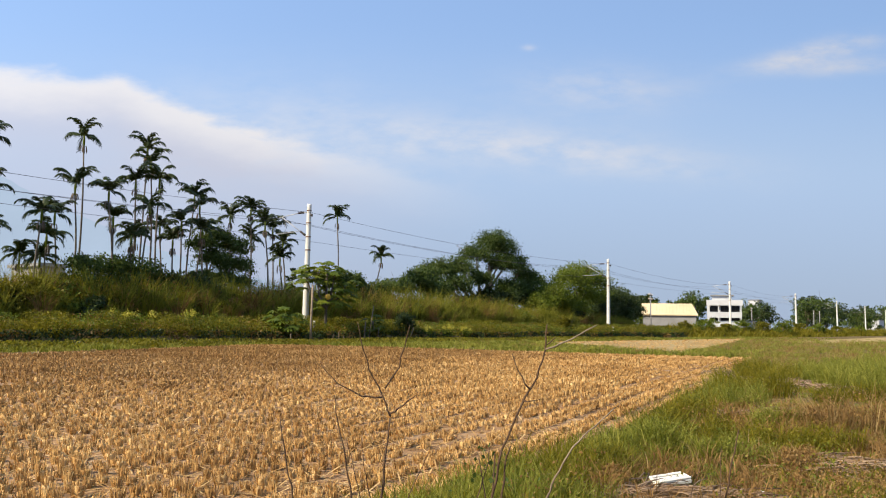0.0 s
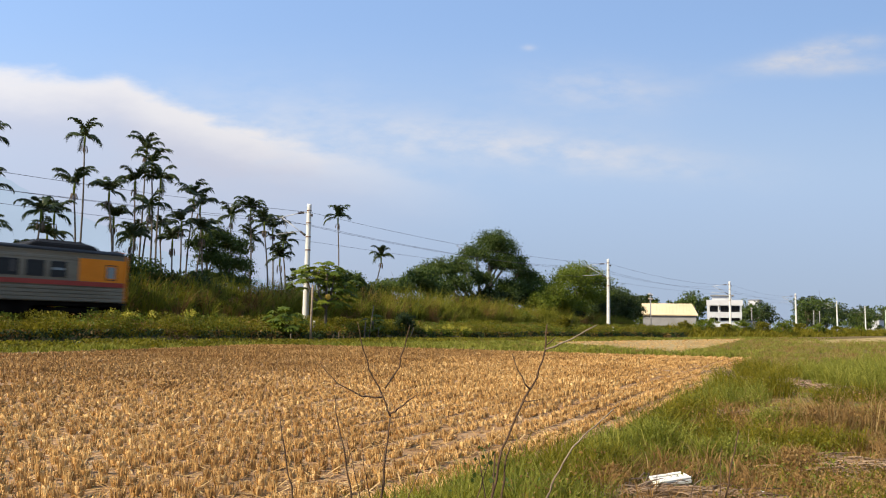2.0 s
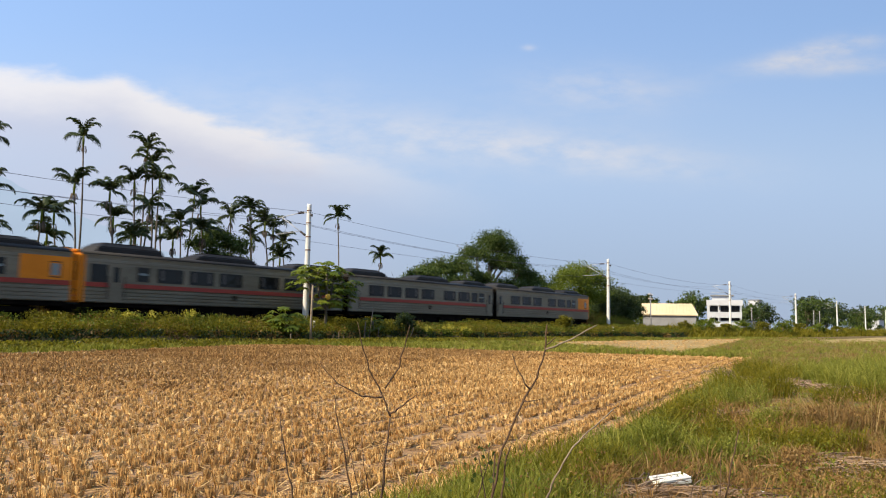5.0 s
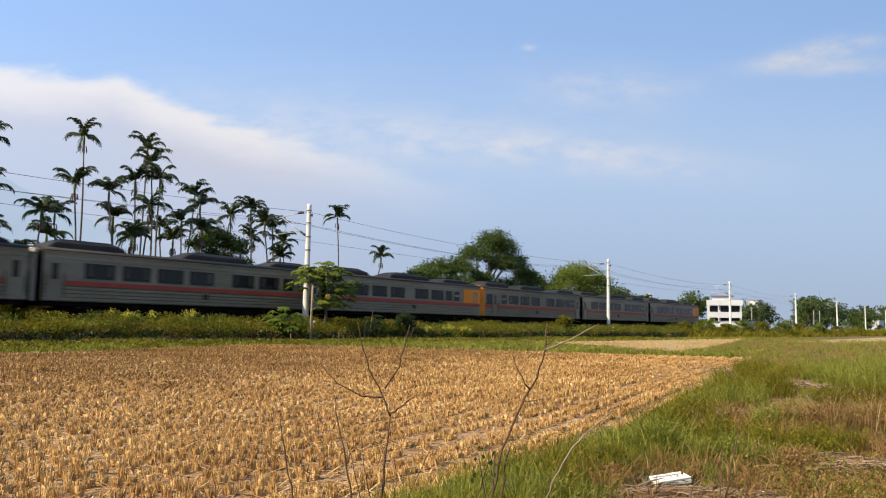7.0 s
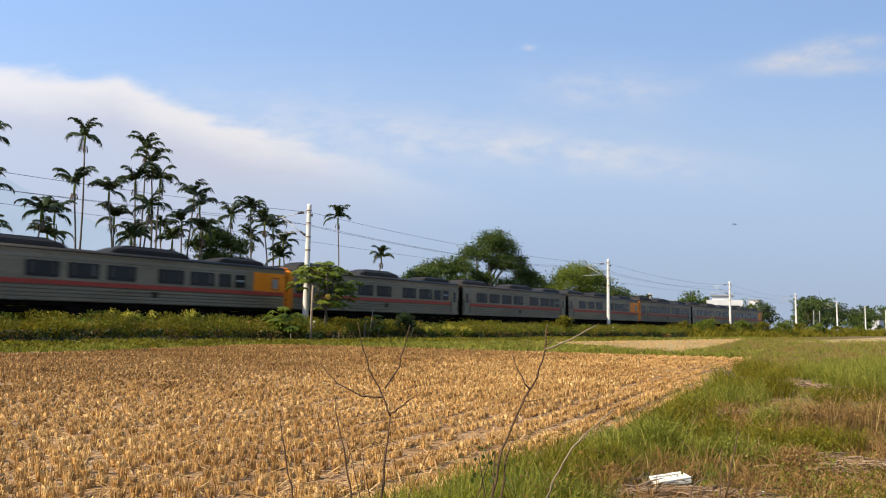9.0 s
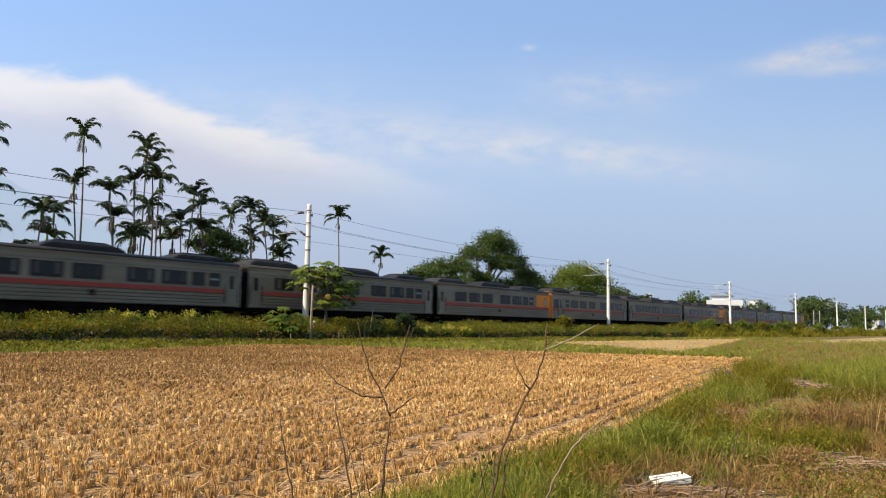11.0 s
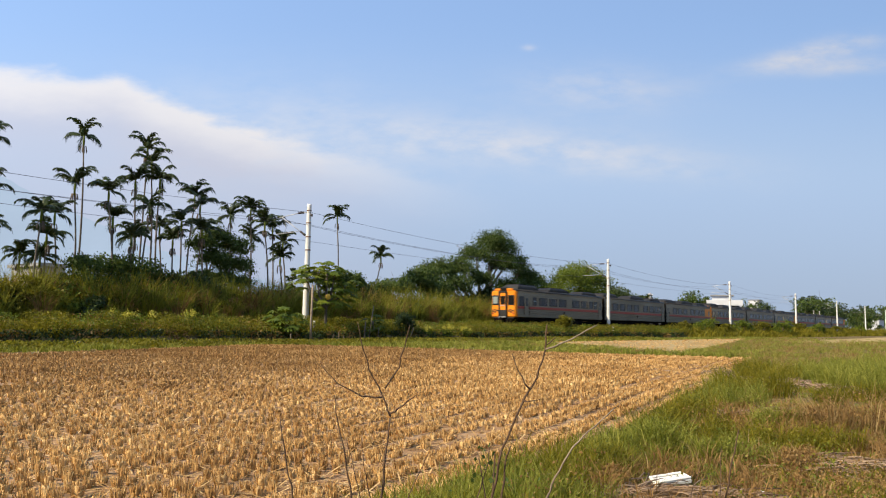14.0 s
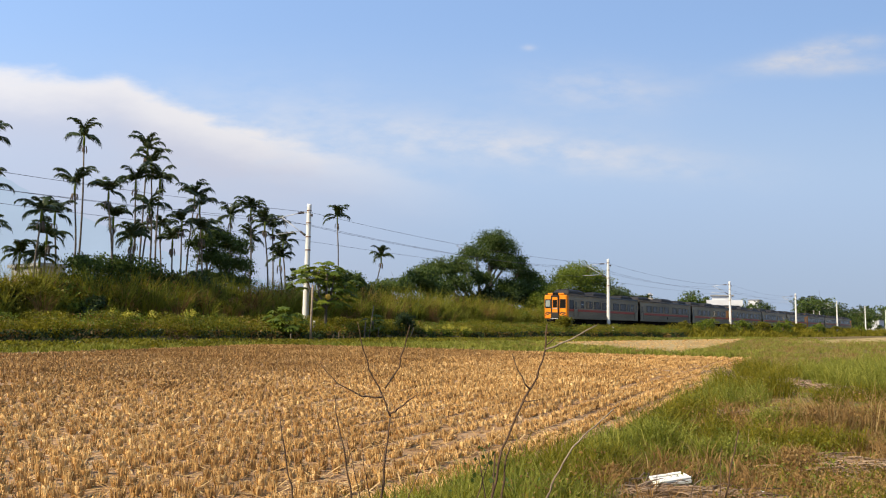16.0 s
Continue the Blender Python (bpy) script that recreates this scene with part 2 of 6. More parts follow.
    board=surface("board", [(0.30, 0.25, 0.18), (0.44, 0.38, 0.29), (0.52, 0.47, 0.38)], 3.0, 0.85, bump=0.5, fine=30, stretch=(0.2, 1, 1)),
)


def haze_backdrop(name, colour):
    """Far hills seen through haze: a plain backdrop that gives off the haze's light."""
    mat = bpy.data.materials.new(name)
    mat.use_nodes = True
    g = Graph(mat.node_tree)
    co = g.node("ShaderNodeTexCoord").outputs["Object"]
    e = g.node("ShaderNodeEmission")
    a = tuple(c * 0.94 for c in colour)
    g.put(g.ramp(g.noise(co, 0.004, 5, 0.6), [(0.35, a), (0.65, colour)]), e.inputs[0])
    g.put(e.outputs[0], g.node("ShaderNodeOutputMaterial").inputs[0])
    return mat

# ---- mesh helpers ----


def part(name, bm, material, parent, label=""):
    me = bpy.data.meshes.new(name)
    bm.to_mesh(me)
    bm.free()
    return link(name, me, material, parent, label)


def link(name, me, material, parent, label=""):
    if material and not me.materials:
        me.materials.append(M[material] if isinstance(material, str) else material)
    ob = new(name, me)
    ob.parent = parent
    if label:
        ob["label"] = label
    return ob


def mesh_of(name, verts, tris):
    """A triangle mesh from arrays."""
    verts, tris = np.asarray(verts, np.float32), np.asarray(tris, np.int32)
    me = bpy.data.meshes.new(name)
    me.vertices.add(len(verts))
    me.vertices.foreach_set("co", verts.ravel())
    me.loops.add(tris.size)
    me.loops.foreach_set("vertex_index", tris.ravel())
    me.polygons.add(len(tris))
    me.polygons.foreach_set("loop_start", np.arange(0, tris.size, 3, dtype=np.int32))
    me.update(calc_edges=True)
    return me


def smooth(me):
    me.polygons.foreach_set("use_smooth", np.ones(len(me.polygons), bool))
    return me


def box(bm, x0, y0, z0, x1, y1, z1, bevel=0.0):
    made = bmesh.ops.create_cube(bm, size=1.0, matrix=Matrix.LocRotScale(((x0 + x1) / 2, (y0 + y1) / 2, (z0 + z1) / 2), None, (x1 - x0, y1 - y0, z1 - z0)))
    if bevel:
        edges = list({e for v in made["verts"] for e in v.link_edges})
        bmesh.ops.bevel(bm, geom=edges, offset=bevel, segments=1, affect="EDGES")
    return bm


def boxed(*a, **k):
    return box(bmesh.new(), *a, **k)


def tube(points, radii, sides=7):
    """Verts and triangles of a tapered tube through points."""
    pts = [Vector(p) for p in points]
    vs, ts = [], []
    up = Vector((0.3, 0.2, 1)).normalized()
    for i, p in enumerate(pts):
        d = (pts[min(i + 1, len(pts) - 1)] - pts[max(i - 1, 0)]).normalized()
        a = d.cross(Vector((1, 0.1, 0)) if abs(d.dot(up)) > 0.8 else up).normalized()
        b = d.cross(a)
        r = radii[i] if hasattr(radii, "__len__") else radii
        for k in range(sides):
            w = 2 * math.pi * k / sides
            vs.append(p + (a * math.cos(w) + b * math.sin(w)) * r)
    for i in range(len(pts) - 1):
        for k in range(sides):
            q, n = i * sides + k, i * sides + (k + 1) % sides
            ts += [(q, n, n + sides), (q, n + sides, q + sides)]
    for first, flip in ((0, True), ((len(pts) - 1) * sides, False)):
        for k in range(1, sides - 1):
            t = (first, first + k, first + k + 1)
            ts.append(t[::-1] if flip else t)
    return [tuple(v) for v in vs], ts


def tubes(name, runs, sides=7):
    vs, ts = [], []
    for pts, rad in runs:
        v, t = tube(pts, rad, sides)
        ts += [tuple(i + len(vs) for i in q) for q in t]
        vs += v
    return smooth(mesh_of(name, vs, ts))


def blades(name, pts, height, width, lean, rng, bend=0.5, az=None, cut=False):
    """Upright blades: 5 points and 3 triangles each; cut ones end square, with 4 points and 2 triangles."""
    n = len(pts)
    a = rng.uniform(0, 2 * np.pi, n)
    side = np.stack([np.cos(a), np.sin(a), np.zeros(n)], 1)
    w = rng.uniform(0, 2 * np.pi, n) if az is None else az
    tilt = np.stack([np.cos(w), np.sin(w), np.zeros(n)], 1) * (lean * height)[:, None]
    up = np.stack([np.zeros(n), np.zeros(n), height], 1)
    half = side * (width / 2)[:, None]
    mid = pts + up * 0.55 + tilt * (0.55 * (1 - bend))
    tip = pts + up * (1 - 0.25 * np.minimum(lean, 1))[:, None] + tilt
    if cut:
        v = np.stack([pts - half, pts + half, tip + half * 0.85, tip - half * 0.85], 1).reshape(-1, 3)
        t = ((np.arange(n) * 4)[:, None, None] + np.array([[0, 1, 2], [0, 2, 3]])[None]).reshape(-1, 3)
        return mesh_of(name, v, t)
    v = np.stack([pts - half, pts + half, mid - half * 0.8, mid + half * 0.8, tip], 1).reshape(-1, 3)
    base = (np.arange(n) * 5)[:, None, None]
    t = (base + np.array([[0, 1, 3], [0, 3, 2], [2, 3, 4]])[None]).reshape(-1, 3)
    return mesh_of(name, v, t)


def leaves(pts, size, rng, up=0.35, out=None):
    """Leaves: folded diamonds, 4 points and 2 triangles each."""
    n = len(pts)
    d = rng.normal(size=(n, 3))
    if out is not None:
        d += out * 0.8
    d /= np.linalg.norm(d, axis=1)[:, None]
    e = rng.normal(size=(n, 3))
    e -= d * (e * d).sum(1)[:, None]
    e /= np.linalg.norm(e, axis=1)[:, None]
    c = np.cross(d, e)
    c[:, 2] += up
    s = (size * rng.uniform(0.6, 1.3, n))[:, None]
    v = np.stack([pts - e * s * 0.5, pts + c * s * 0.28, pts + e * s * 0.5 - d * s * 0.12, pts - c * s * 0.28], 1).reshape(-1, 3)
    base = (np.arange(n) * 4)[:, None, None]
    t = (base + np.array([[0, 1, 2], [0, 2, 3]])[None]).reshape(-1, 3)
    return v, t


def ground_z(x, y):
    """Height of the land: flat paddies, a bank under the railway, rough verge by the camera."""
    s, p = along(x, y)
    step = lambda a, b, v: np.clip((v - a) / (b - a), 0, 1) ** 2 * (3 - 2 * np.clip((v - a) / (b - a), 0, 1))
    z = 0.15 * step(14, 31, p)
    z = z + 0.42 * step(34.95, 35.45, p + 0.12 * np.sin(s * 1.7) + 0.08 * np.sin(s * 4.1)) + 0.43 * step(35.4, 37.8, p) - 0.35 * step(45.5, 50, p)
    z = z + 0.05 * np.sin(s * 0.31 + 1.0) * step(31.5, 33.5, p) * (1 - step(36, 38, p))
    z = z - 0.16 * np.exp(-((p - 34.75) / 0.3) ** 2)
    near = 1 - step(2.8, 4.4, p - 0.12 * np.maximum(s - 8, 0))
    z = z + near * (0.045 + 0.025 * np.sin(x * 1.9) * np.sin(y * 1.3 + 0.5) + 0.02 * np.sin(x * 4.3 + y * 3.1))
    return z


def gz(x, y):
    return float(ground_z(np.float64(x), np.float64(y)))


def on_ground(s, p, lift=0.0):
    v = place(s, p)
    v.z = gz(v.x, v.y) + lift
    return v

# ---- the land ----


def sheet(name, ss, ps, lift, material, label, inside=None):
    """A sheet over the land on a grid of railway coordinates; inside(s, p) limits it."""
    ss, ps = np.asarray(ss, float), np.asarray(ps, float)
    S, P = np.meshgrid(ss, ps, indexing="ij")
    X = -P * math.cos(TH) + S * math.sin(TH)
    Y = P * math.sin(TH) + S * math.cos(TH)
    V = np.stack([X, Y, ground_z(X, Y) + lift], -1).reshape(-1, 3)
    a = (np.arange(len(ss) - 1)[:, None] * len(ps) + np.arange(len(ps) - 1)[None]).ravel()
    t = np.concatenate([np.stack([a, a + len(ps), a + len(ps) + 1], 1), np.stack([a, a + len(ps) + 1, a + 1], 1)])
    if inside is not None:
        c = V[t].mean(1)
        s, p = along(c[:, 0], c[:, 1])
        t = t[inside(s, p)]
    ob = link(name, smooth(mesh_of(name, V, t)), material, None)
    return tagged(ob, label, name.split("_")[-1], kind="structure")


# the right edge of the stubble field, as p over s, and its far end
def field_edge(s):
    return np.interp(s, [-6, 5, 6.8, 9.7, 16.4, 23.1, 39.1], [3.0, 3.55, 3.85, 4.25, 5.5, 7.0, 10.3])


def field_end(p):
    return np.interp(p, [10, 10.7, 21.6, 30.8, 34.3], [38.6, 38.2, 33.6, 28.2, 24.6])


def field_far(s):
    return np.interp(s, [-30, 13, 18.5, 25.4, 40], [27.2, 27.6, 29.4, 31.8, 33.0])


def in_field(s, p):
    return (p > field_edge(s)) & (p < field_far(s)) & (s < field_end(p))


def in_second(s, p):
    return (s > 44 + (p - 17) * 0.6) & (p > 15.8 + (s - 46) * 0.215) & (p < 30.5) & (s < 118)


def build_land():
    grow = lambda a, b, n, k: a + (b - a) * np.linspace(0, 1, n) ** k
    ss = np.concatenate([-grow(20, 900, 24, 3)[::-1], np.arange(-19, 60, 0.5), grow(60, 4200, 60, 3)])
    ps = np.concatenate([-grow(6, 1500, 24, 3)[::-1], np.arange(-5.5, 34, 0.4), np.arange(34.1, 36.2, 0.1), np.arange(36.4, 52, 0.4), grow(52, 3000, 40, 3)])
    sheet("ground", ss, ps, 0.0, "earth", "rough grassy earth under fields and railway bank")
    sheet("stubble_field", np.arange(-20, 41, 0.25), np.arange(2, 35, 0.25), 0.02, "mud", "harvested rice paddy of dry pale mud", in_field)
    sheet("second_field", np.arange(40, 120, 0.5), np.arange(14, 32, 0.25), 0.02, "dry_field", "second harvested paddy, flat and straw yellow", in_second)
    sheet("far_field", grow(95, 420, 60, 1.6), np.arange(-40, 33, 1.0), 0.03, "dry_field", "distant ripe yellow paddy beside the railway", lambda s, p: (p < 26 - 400 / s) & (p > -30))


def bed():
    """Ballast with sleepers and two rails."""
    bm = bmesh.new()
    prof = [(-3.0, -0.32), (-1.9, 0.0), (1.9, 0.0), (3.0, -0.32)]
    for s in (-150, 900):
        for dp, z in prof:
            bm.verts.new(place(s, TRACK + dp, RAIL - 0.17 + z))
    bm.verts.ensure_lookup_table()
    for i in range(3):
        bm.faces.new([bm.verts[k] for k in (i, i + 4, i + 5, i + 1)])
    tagged(part("track_bed", bm, "ballast", None), "dark stone ballast of the single railway track", "track bed", kind="structure")
    for dp in (-0.56, 0.56):
        bm = bmesh.new()
        box(bm, -150, dp - 0.035, RAIL - 0.02, 900, dp + 0.035, RAIL)
        box(bm, -150, dp - 0.01, RAIL - 0.14, 900, dp + 0.01, RAIL - 0.02)
        box(bm, -150, dp - 0.06, RAIL - 0.165, 900, dp + 0.06, RAIL - 0.14)
        rail = part("rail", bm, "rust", None)
        rail.matrix_world = Matrix.Translation(place(0, TRACK)) @ Matrix.Rotation(math.pi / 2 - TH, 4, "Z")
        tagged(rail, "rusty steel rail on the railway bank", "rail", kind="structure")


build_land()
bed()
RAILWAY = Matrix.Rotation(math.pi / 2 - TH, 4, "Z")      # x along the railway, y away from the camera

# ---- masts and wires ----
MAST_TOP = EYE + 8.13


def mast():
    root = tagged(new("catenary_mast"), "white round concrete railway mast with a steel cantilever arm", "railway mast", "masts along the railway")
    zs = [-0.3, 0, 2, 4, 6, 8.3, MAST_TOP - 1.05]
    link("shaft", tubes("shaft", [([(0, 0, z) for z in zs], [0.215 - 0.008 * max(z, 0) for z in zs])], 16), "concrete", root)
    for z in (0.35, 5.25, 6.15, 7.1, 7.95):
        link("band", tubes("band", [([(0, 0, z), (0, 0, z + 0.07)], [0.232 - 0.008 * z] * 2)], 16), "rust", root)
    link("footing", tubes("footing", [([(0, 0, -0.4), (0, 0, 0.10)], [0.45, 0.42])], 10), "concrete", root)
    link("top_tube", tubes("top_tube", [([(0, 0.1, 7.9), (0, 0.6, 7.9)], [0.03] * 2), ([(0, 1.0, 7.9), (0, 3.0, 7.72)], [0.028] * 2)], 6), "steel", root)
    link("brace_tube", tubes("brace_tube", [([(0, 0.1, 6.15), (0, 0.4, 6.35)], [0.035] * 2), ([(0, 0.75, 6.58), (0, 2.75, 7.74)], [0.034] * 2)], 6), "steel", root)
    link("steady_arm", tubes("steady_arm", [([(0, 1.0, 6.62), (0, 3.3, 6.55)], [0.025] * 2), ([(0, 2.3, 6.55), (0, 2.4, 7.5)], [0.012] * 2)], 6), "steel", root)
    for a, b in (((0, 0.5, 7.9), (0, 1.05, 7.9)), ((0, 0.3, 6.30), (0, 0.8, 6.62))):
        a, b = Vector(a), Vector(b)
        pts, rad = [], []
        for i in range(13):
            pts.append(a.lerp(b, i / 12))
            rad.append(0.085 if i % 2 else 0.05)
        link("insulator", tubes("insulator", [(pts, rad)], 9), "insulator", root)
    link("feeder_clamp", tubes("feeder_clamp", [([(0, -0.12, 7.66), (0, -0.34, 7.66)], [0.03] * 2), ([(0, -0.3, 7.56), (0, -0.3, 7.74)], [0.05] * 2)], 7), "insulator", root)
    return root


def masts():
    first = mast()
    spots = [36.0 + 48 * i for i in range(-3, 11)]
    for i, s in enumerate(spots):
        m = Matrix.Translation(place(s, MAST, 1.03)) @ RAILWAY
        ob = first if i == 0 else copy_thing(first, m)
        ob.matrix_basis = m @ Matrix.Rotation(radians(0.35 if i == 3 else 0.0), 4, "Y")
    # wires: name, offset, height at the mast, sag
    for name, p, z, sag, r in (("feeder_wire", MAST - 0.3, 8.85, 0.62, 0.011), ("return_wire", MAST - 0.05, 8.05, 0.62, 0.010),
                               ("messenger_wire", TRACK, 8.62, 0.75, 0.011), ("contact_wire", TRACK + 0.1, 7.38, 0.18, 0.010)):
        pts = []
        for a in spots[:-1]:
            for k in range(8):
                f = k / 8
                pts.append(place(a + 48 * f, p, z - sag * 4 * f * (1 - f)))
        tagged(link(name, tubes(name, [(pts, [r] * len(pts))], 4), "wire", None), "thin dark " + name.replace("_", " ") + " sagging between masts", "overhead wire")


masts()

# ---- the train ----
CAR = 20.3
SIDE = 1.42
LOW, HIGH = 1.02, 3.60                       # side panel over the rail


def car_shell(root, cab):
    """Body with ribbed lower flanks, arched roof, end walls. x runs with the train, y = -SIDE faces the field."""
    half = CAR / 2 - 0.35
    x0, x1 = -half - (0.1 if cab < 0 else 0), half
    bm = bmesh.new()
    # flank profile: ribs below the stripe
    prof = [(SIDE - 0.05, LOW)]
    z = LOW + 0.05
    while z < 1.78:
        prof += [(SIDE, z), (SIDE, z + 0.10), (SIDE - 0.04, z + 0.115), (SIDE - 0.04, z + 0.17)]
        z += 0.19
    prof += [(SIDE, 1.88), (SIDE, 3.10), (SIDE - 0.015, 3.12), (SIDE - 0.015, 3.20), (SIDE, 3.22), (SIDE - 0.01, 3.34), (SIDE - 0.03, 3.36), (SIDE - 0.03, 3.44), (SIDE - 0.02, HIGH)]
    ring = [(y, zz) for y, zz in prof] + [(-y, zz) for y, zz in reversed(prof)]
    rows = []
    for x in (x0, x1):
        rows.append([bm.verts.new((x, y, zz)) for y, zz in ring])
    n = len(ring)
    for i in range(n):
        j = (i + 1) % n
        if i != len(prof) - 1:
            bm.faces.new((rows[0][i], rows[0][j], rows[1][j], rows[1][i]))
    bm.faces.new(rows[0]), bm.faces.new(rows[1][::-1])
    bmesh.ops.recalc_face_normals(bm, faces=bm.faces)
    part("body", bm, "inox", root)
    # roof
    bm = bmesh.new()
    arc = [(math.cos(a) * (SIDE + 0.02), HIGH + 0.001 + math.sin(a) ** 0.8 * 0.30) for a in np.linspace(0, math.pi, 15)]
    rows = [[bm.verts.new((x, y, zz)) for y, zz in arc] for x in (x0 - 0.03, x1 + 0.03)]
    for i in range(14):
        bm.faces.new((rows[0][i], rows[0][i + 1], rows[1][i + 1], rows[1][i])).smooth = True
    bm.faces.new(rows[0]), bm.faces.new(rows[1][::-1])
    bm.faces.new((rows[0][0], rows[1][0], rows[1][-1], rows[0][-1]))
    bmesh.ops.recalc_face_normals(bm, faces=bm.faces)
    part("roof", bm, "roof", root)
    for sy in (-1, 1):
        part("gutter", boxed(x0, sy * (SIDE + 0.005) - 0.02, HIGH - 0.035, x1, sy * (SIDE + 0.005) + 0.02, HIGH), "inox", root)
    return x0, x1


def pod(root, xa, xb, h, taper, name="air_conditioner"):
    """A low roof unit with sloped ends."""
    bm = bmesh.new()
    z = HIGH + 0.20
    w = 0.98
    low = [bm.verts.new((x, y, z)) for x, y in ((xa, -w), (xb, -w), (xb, w), (xa, w))]
    mid = [bm.verts.new((x, y, z + h * 0.55)) for x, y in ((xa + taper * 0.35, -w), (xb - taper * 0.35, -w), (xb - taper * 0.35, w), (xa + taper * 0.35, w))]
    top = [bm.verts.new((x, y, z + h)) for x, y in ((xa + taper, -w * 0.72), (xb - taper, -w * 0.72), (xb - taper, w * 0.72), (xa + taper, w * 0.72))]
    for a, b in ((low, mid), (mid, top)):
        for i in range(4):
            j = (i + 1) % 4
            bm.faces.new((a[i], a[j], b[j], b[i]))
    bm.faces.new(top)
    bmesh.ops.recalc_face_normals(bm, faces=bm.faces)
    bmesh.ops.bevel(bm, geom=[e for e in bm.edges], offset=0.05, segments=2, affect="EDGES")
    ob = part(name, bm, "roof", root, "dark roof unit with sloped ends")
    for k in range(5):
        x = xa + taper + (xb - xa - 2 * taper) * (k + 0.5) / 5
        part("grille", boxed(x - 0.25, -w * 0.66, z + h, x + 0.25, w * 0.66, z + h + 0.03), "under", ob)


def window(root, xc, width, sy, z0=2.30, z1=3.03, name="window", back="curtain", sash=False):
    """A window: grey rubber frame, curtain behind, dark glass."""
    y = sy * SIDE
    a, b = xc - width / 2, xc + width / 2
    bm = bmesh.new()
    for q in ((a - 0.05, z0 - 0.05, b + 0.05, z0), (a - 0.05, z1, b + 0.05, z1 + 0.05), (a - 0.05, z0, a, z1), (b, z0, b + 0.05, z1)):
        box(bm, q[0], min(y, y + sy * 0.02), q[1], q[2], max(y, y + sy * 0.02), q[3])
    holder = part(name, bm, "black", root)
    part("pane", boxed(a, min(y, y + sy * 0.008), z0, b, max(y, y + sy * 0.008), z1), "pane", holder)
    if back == "blind" or sash:
        part("blind", boxed(a + 0.05, min(y + sy * 0.009, y + sy * 0.014), z0 + (z1 - z0) * (0.45 if sash else 0.08), b - 0.05, max(y + sy * 0.009, y + sy * 0.014), z0 + (z1 - z0) * (0.62 if sash else 0.92)), "blind", holder, "pale blind behind the glass")
    elif width > 1.0:
        for f in (0.12, 0.78):
            part("curtain", boxed(a + width * f, min(y + sy * 0.009, y + sy * 0.012), z0 + 0.12, a + width * (f + 0.12), max(y + sy * 0.009, y + sy * 0.012), z1 - 0.03), "curtain", holder, "faded curtain behind dark glass")


def side_door(root, xc, sy):
    y = sy * SIDE
    lo, hi = min(y, y + sy * 0.015), max(y, y + sy * 0.015)
    leaf = part("door", boxed(xc - 0.42, lo, LOW + 0.04, xc + 0.42, hi, 3.18, bevel=0.004), "inox", root, "narrow stainless entrance door")
    y2 = y + sy * 0.018
    part("pane", boxed(xc - 0.17, min(y2, y2 + sy * 0.008), 2.15, xc + 0.17, max(y2, y2 + sy * 0.008), 2.98, bevel=0.003), "pane", leaf)
    for dx in (-0.5, 0.5):
        part("handrail", boxed(xc + dx - 0.02, min(y2, y2 + sy * 0.03), 1.3, xc + dx + 0.02, max(y2, y2 + sy * 0.03), 2.5), "black", leaf)


def bogie(root, x):
    truck = part("bogie", boxed(x - 1.5, -1.05, 0.42, x + 1.5, 1.05, 0.72, bevel=0.05), "under", root, "grimy bogie with the shade below the car painted near-black")
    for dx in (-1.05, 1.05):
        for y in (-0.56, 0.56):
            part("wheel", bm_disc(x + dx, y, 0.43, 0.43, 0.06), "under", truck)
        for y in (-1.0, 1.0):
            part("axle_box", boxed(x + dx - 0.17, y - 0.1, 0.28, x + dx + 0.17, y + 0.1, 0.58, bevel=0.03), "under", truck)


def bm_disc(x, y, z, r, half):
    bm = bmesh.new()
    bmesh.ops.create_cone(bm, cap_ends=True, segments=20, radius1=r, radius2=r, depth=2 * half, matrix=Matrix.Translation((x, y, z)) @ Matrix.Rotation(math.pi / 2, 4, "X"))
    return bm


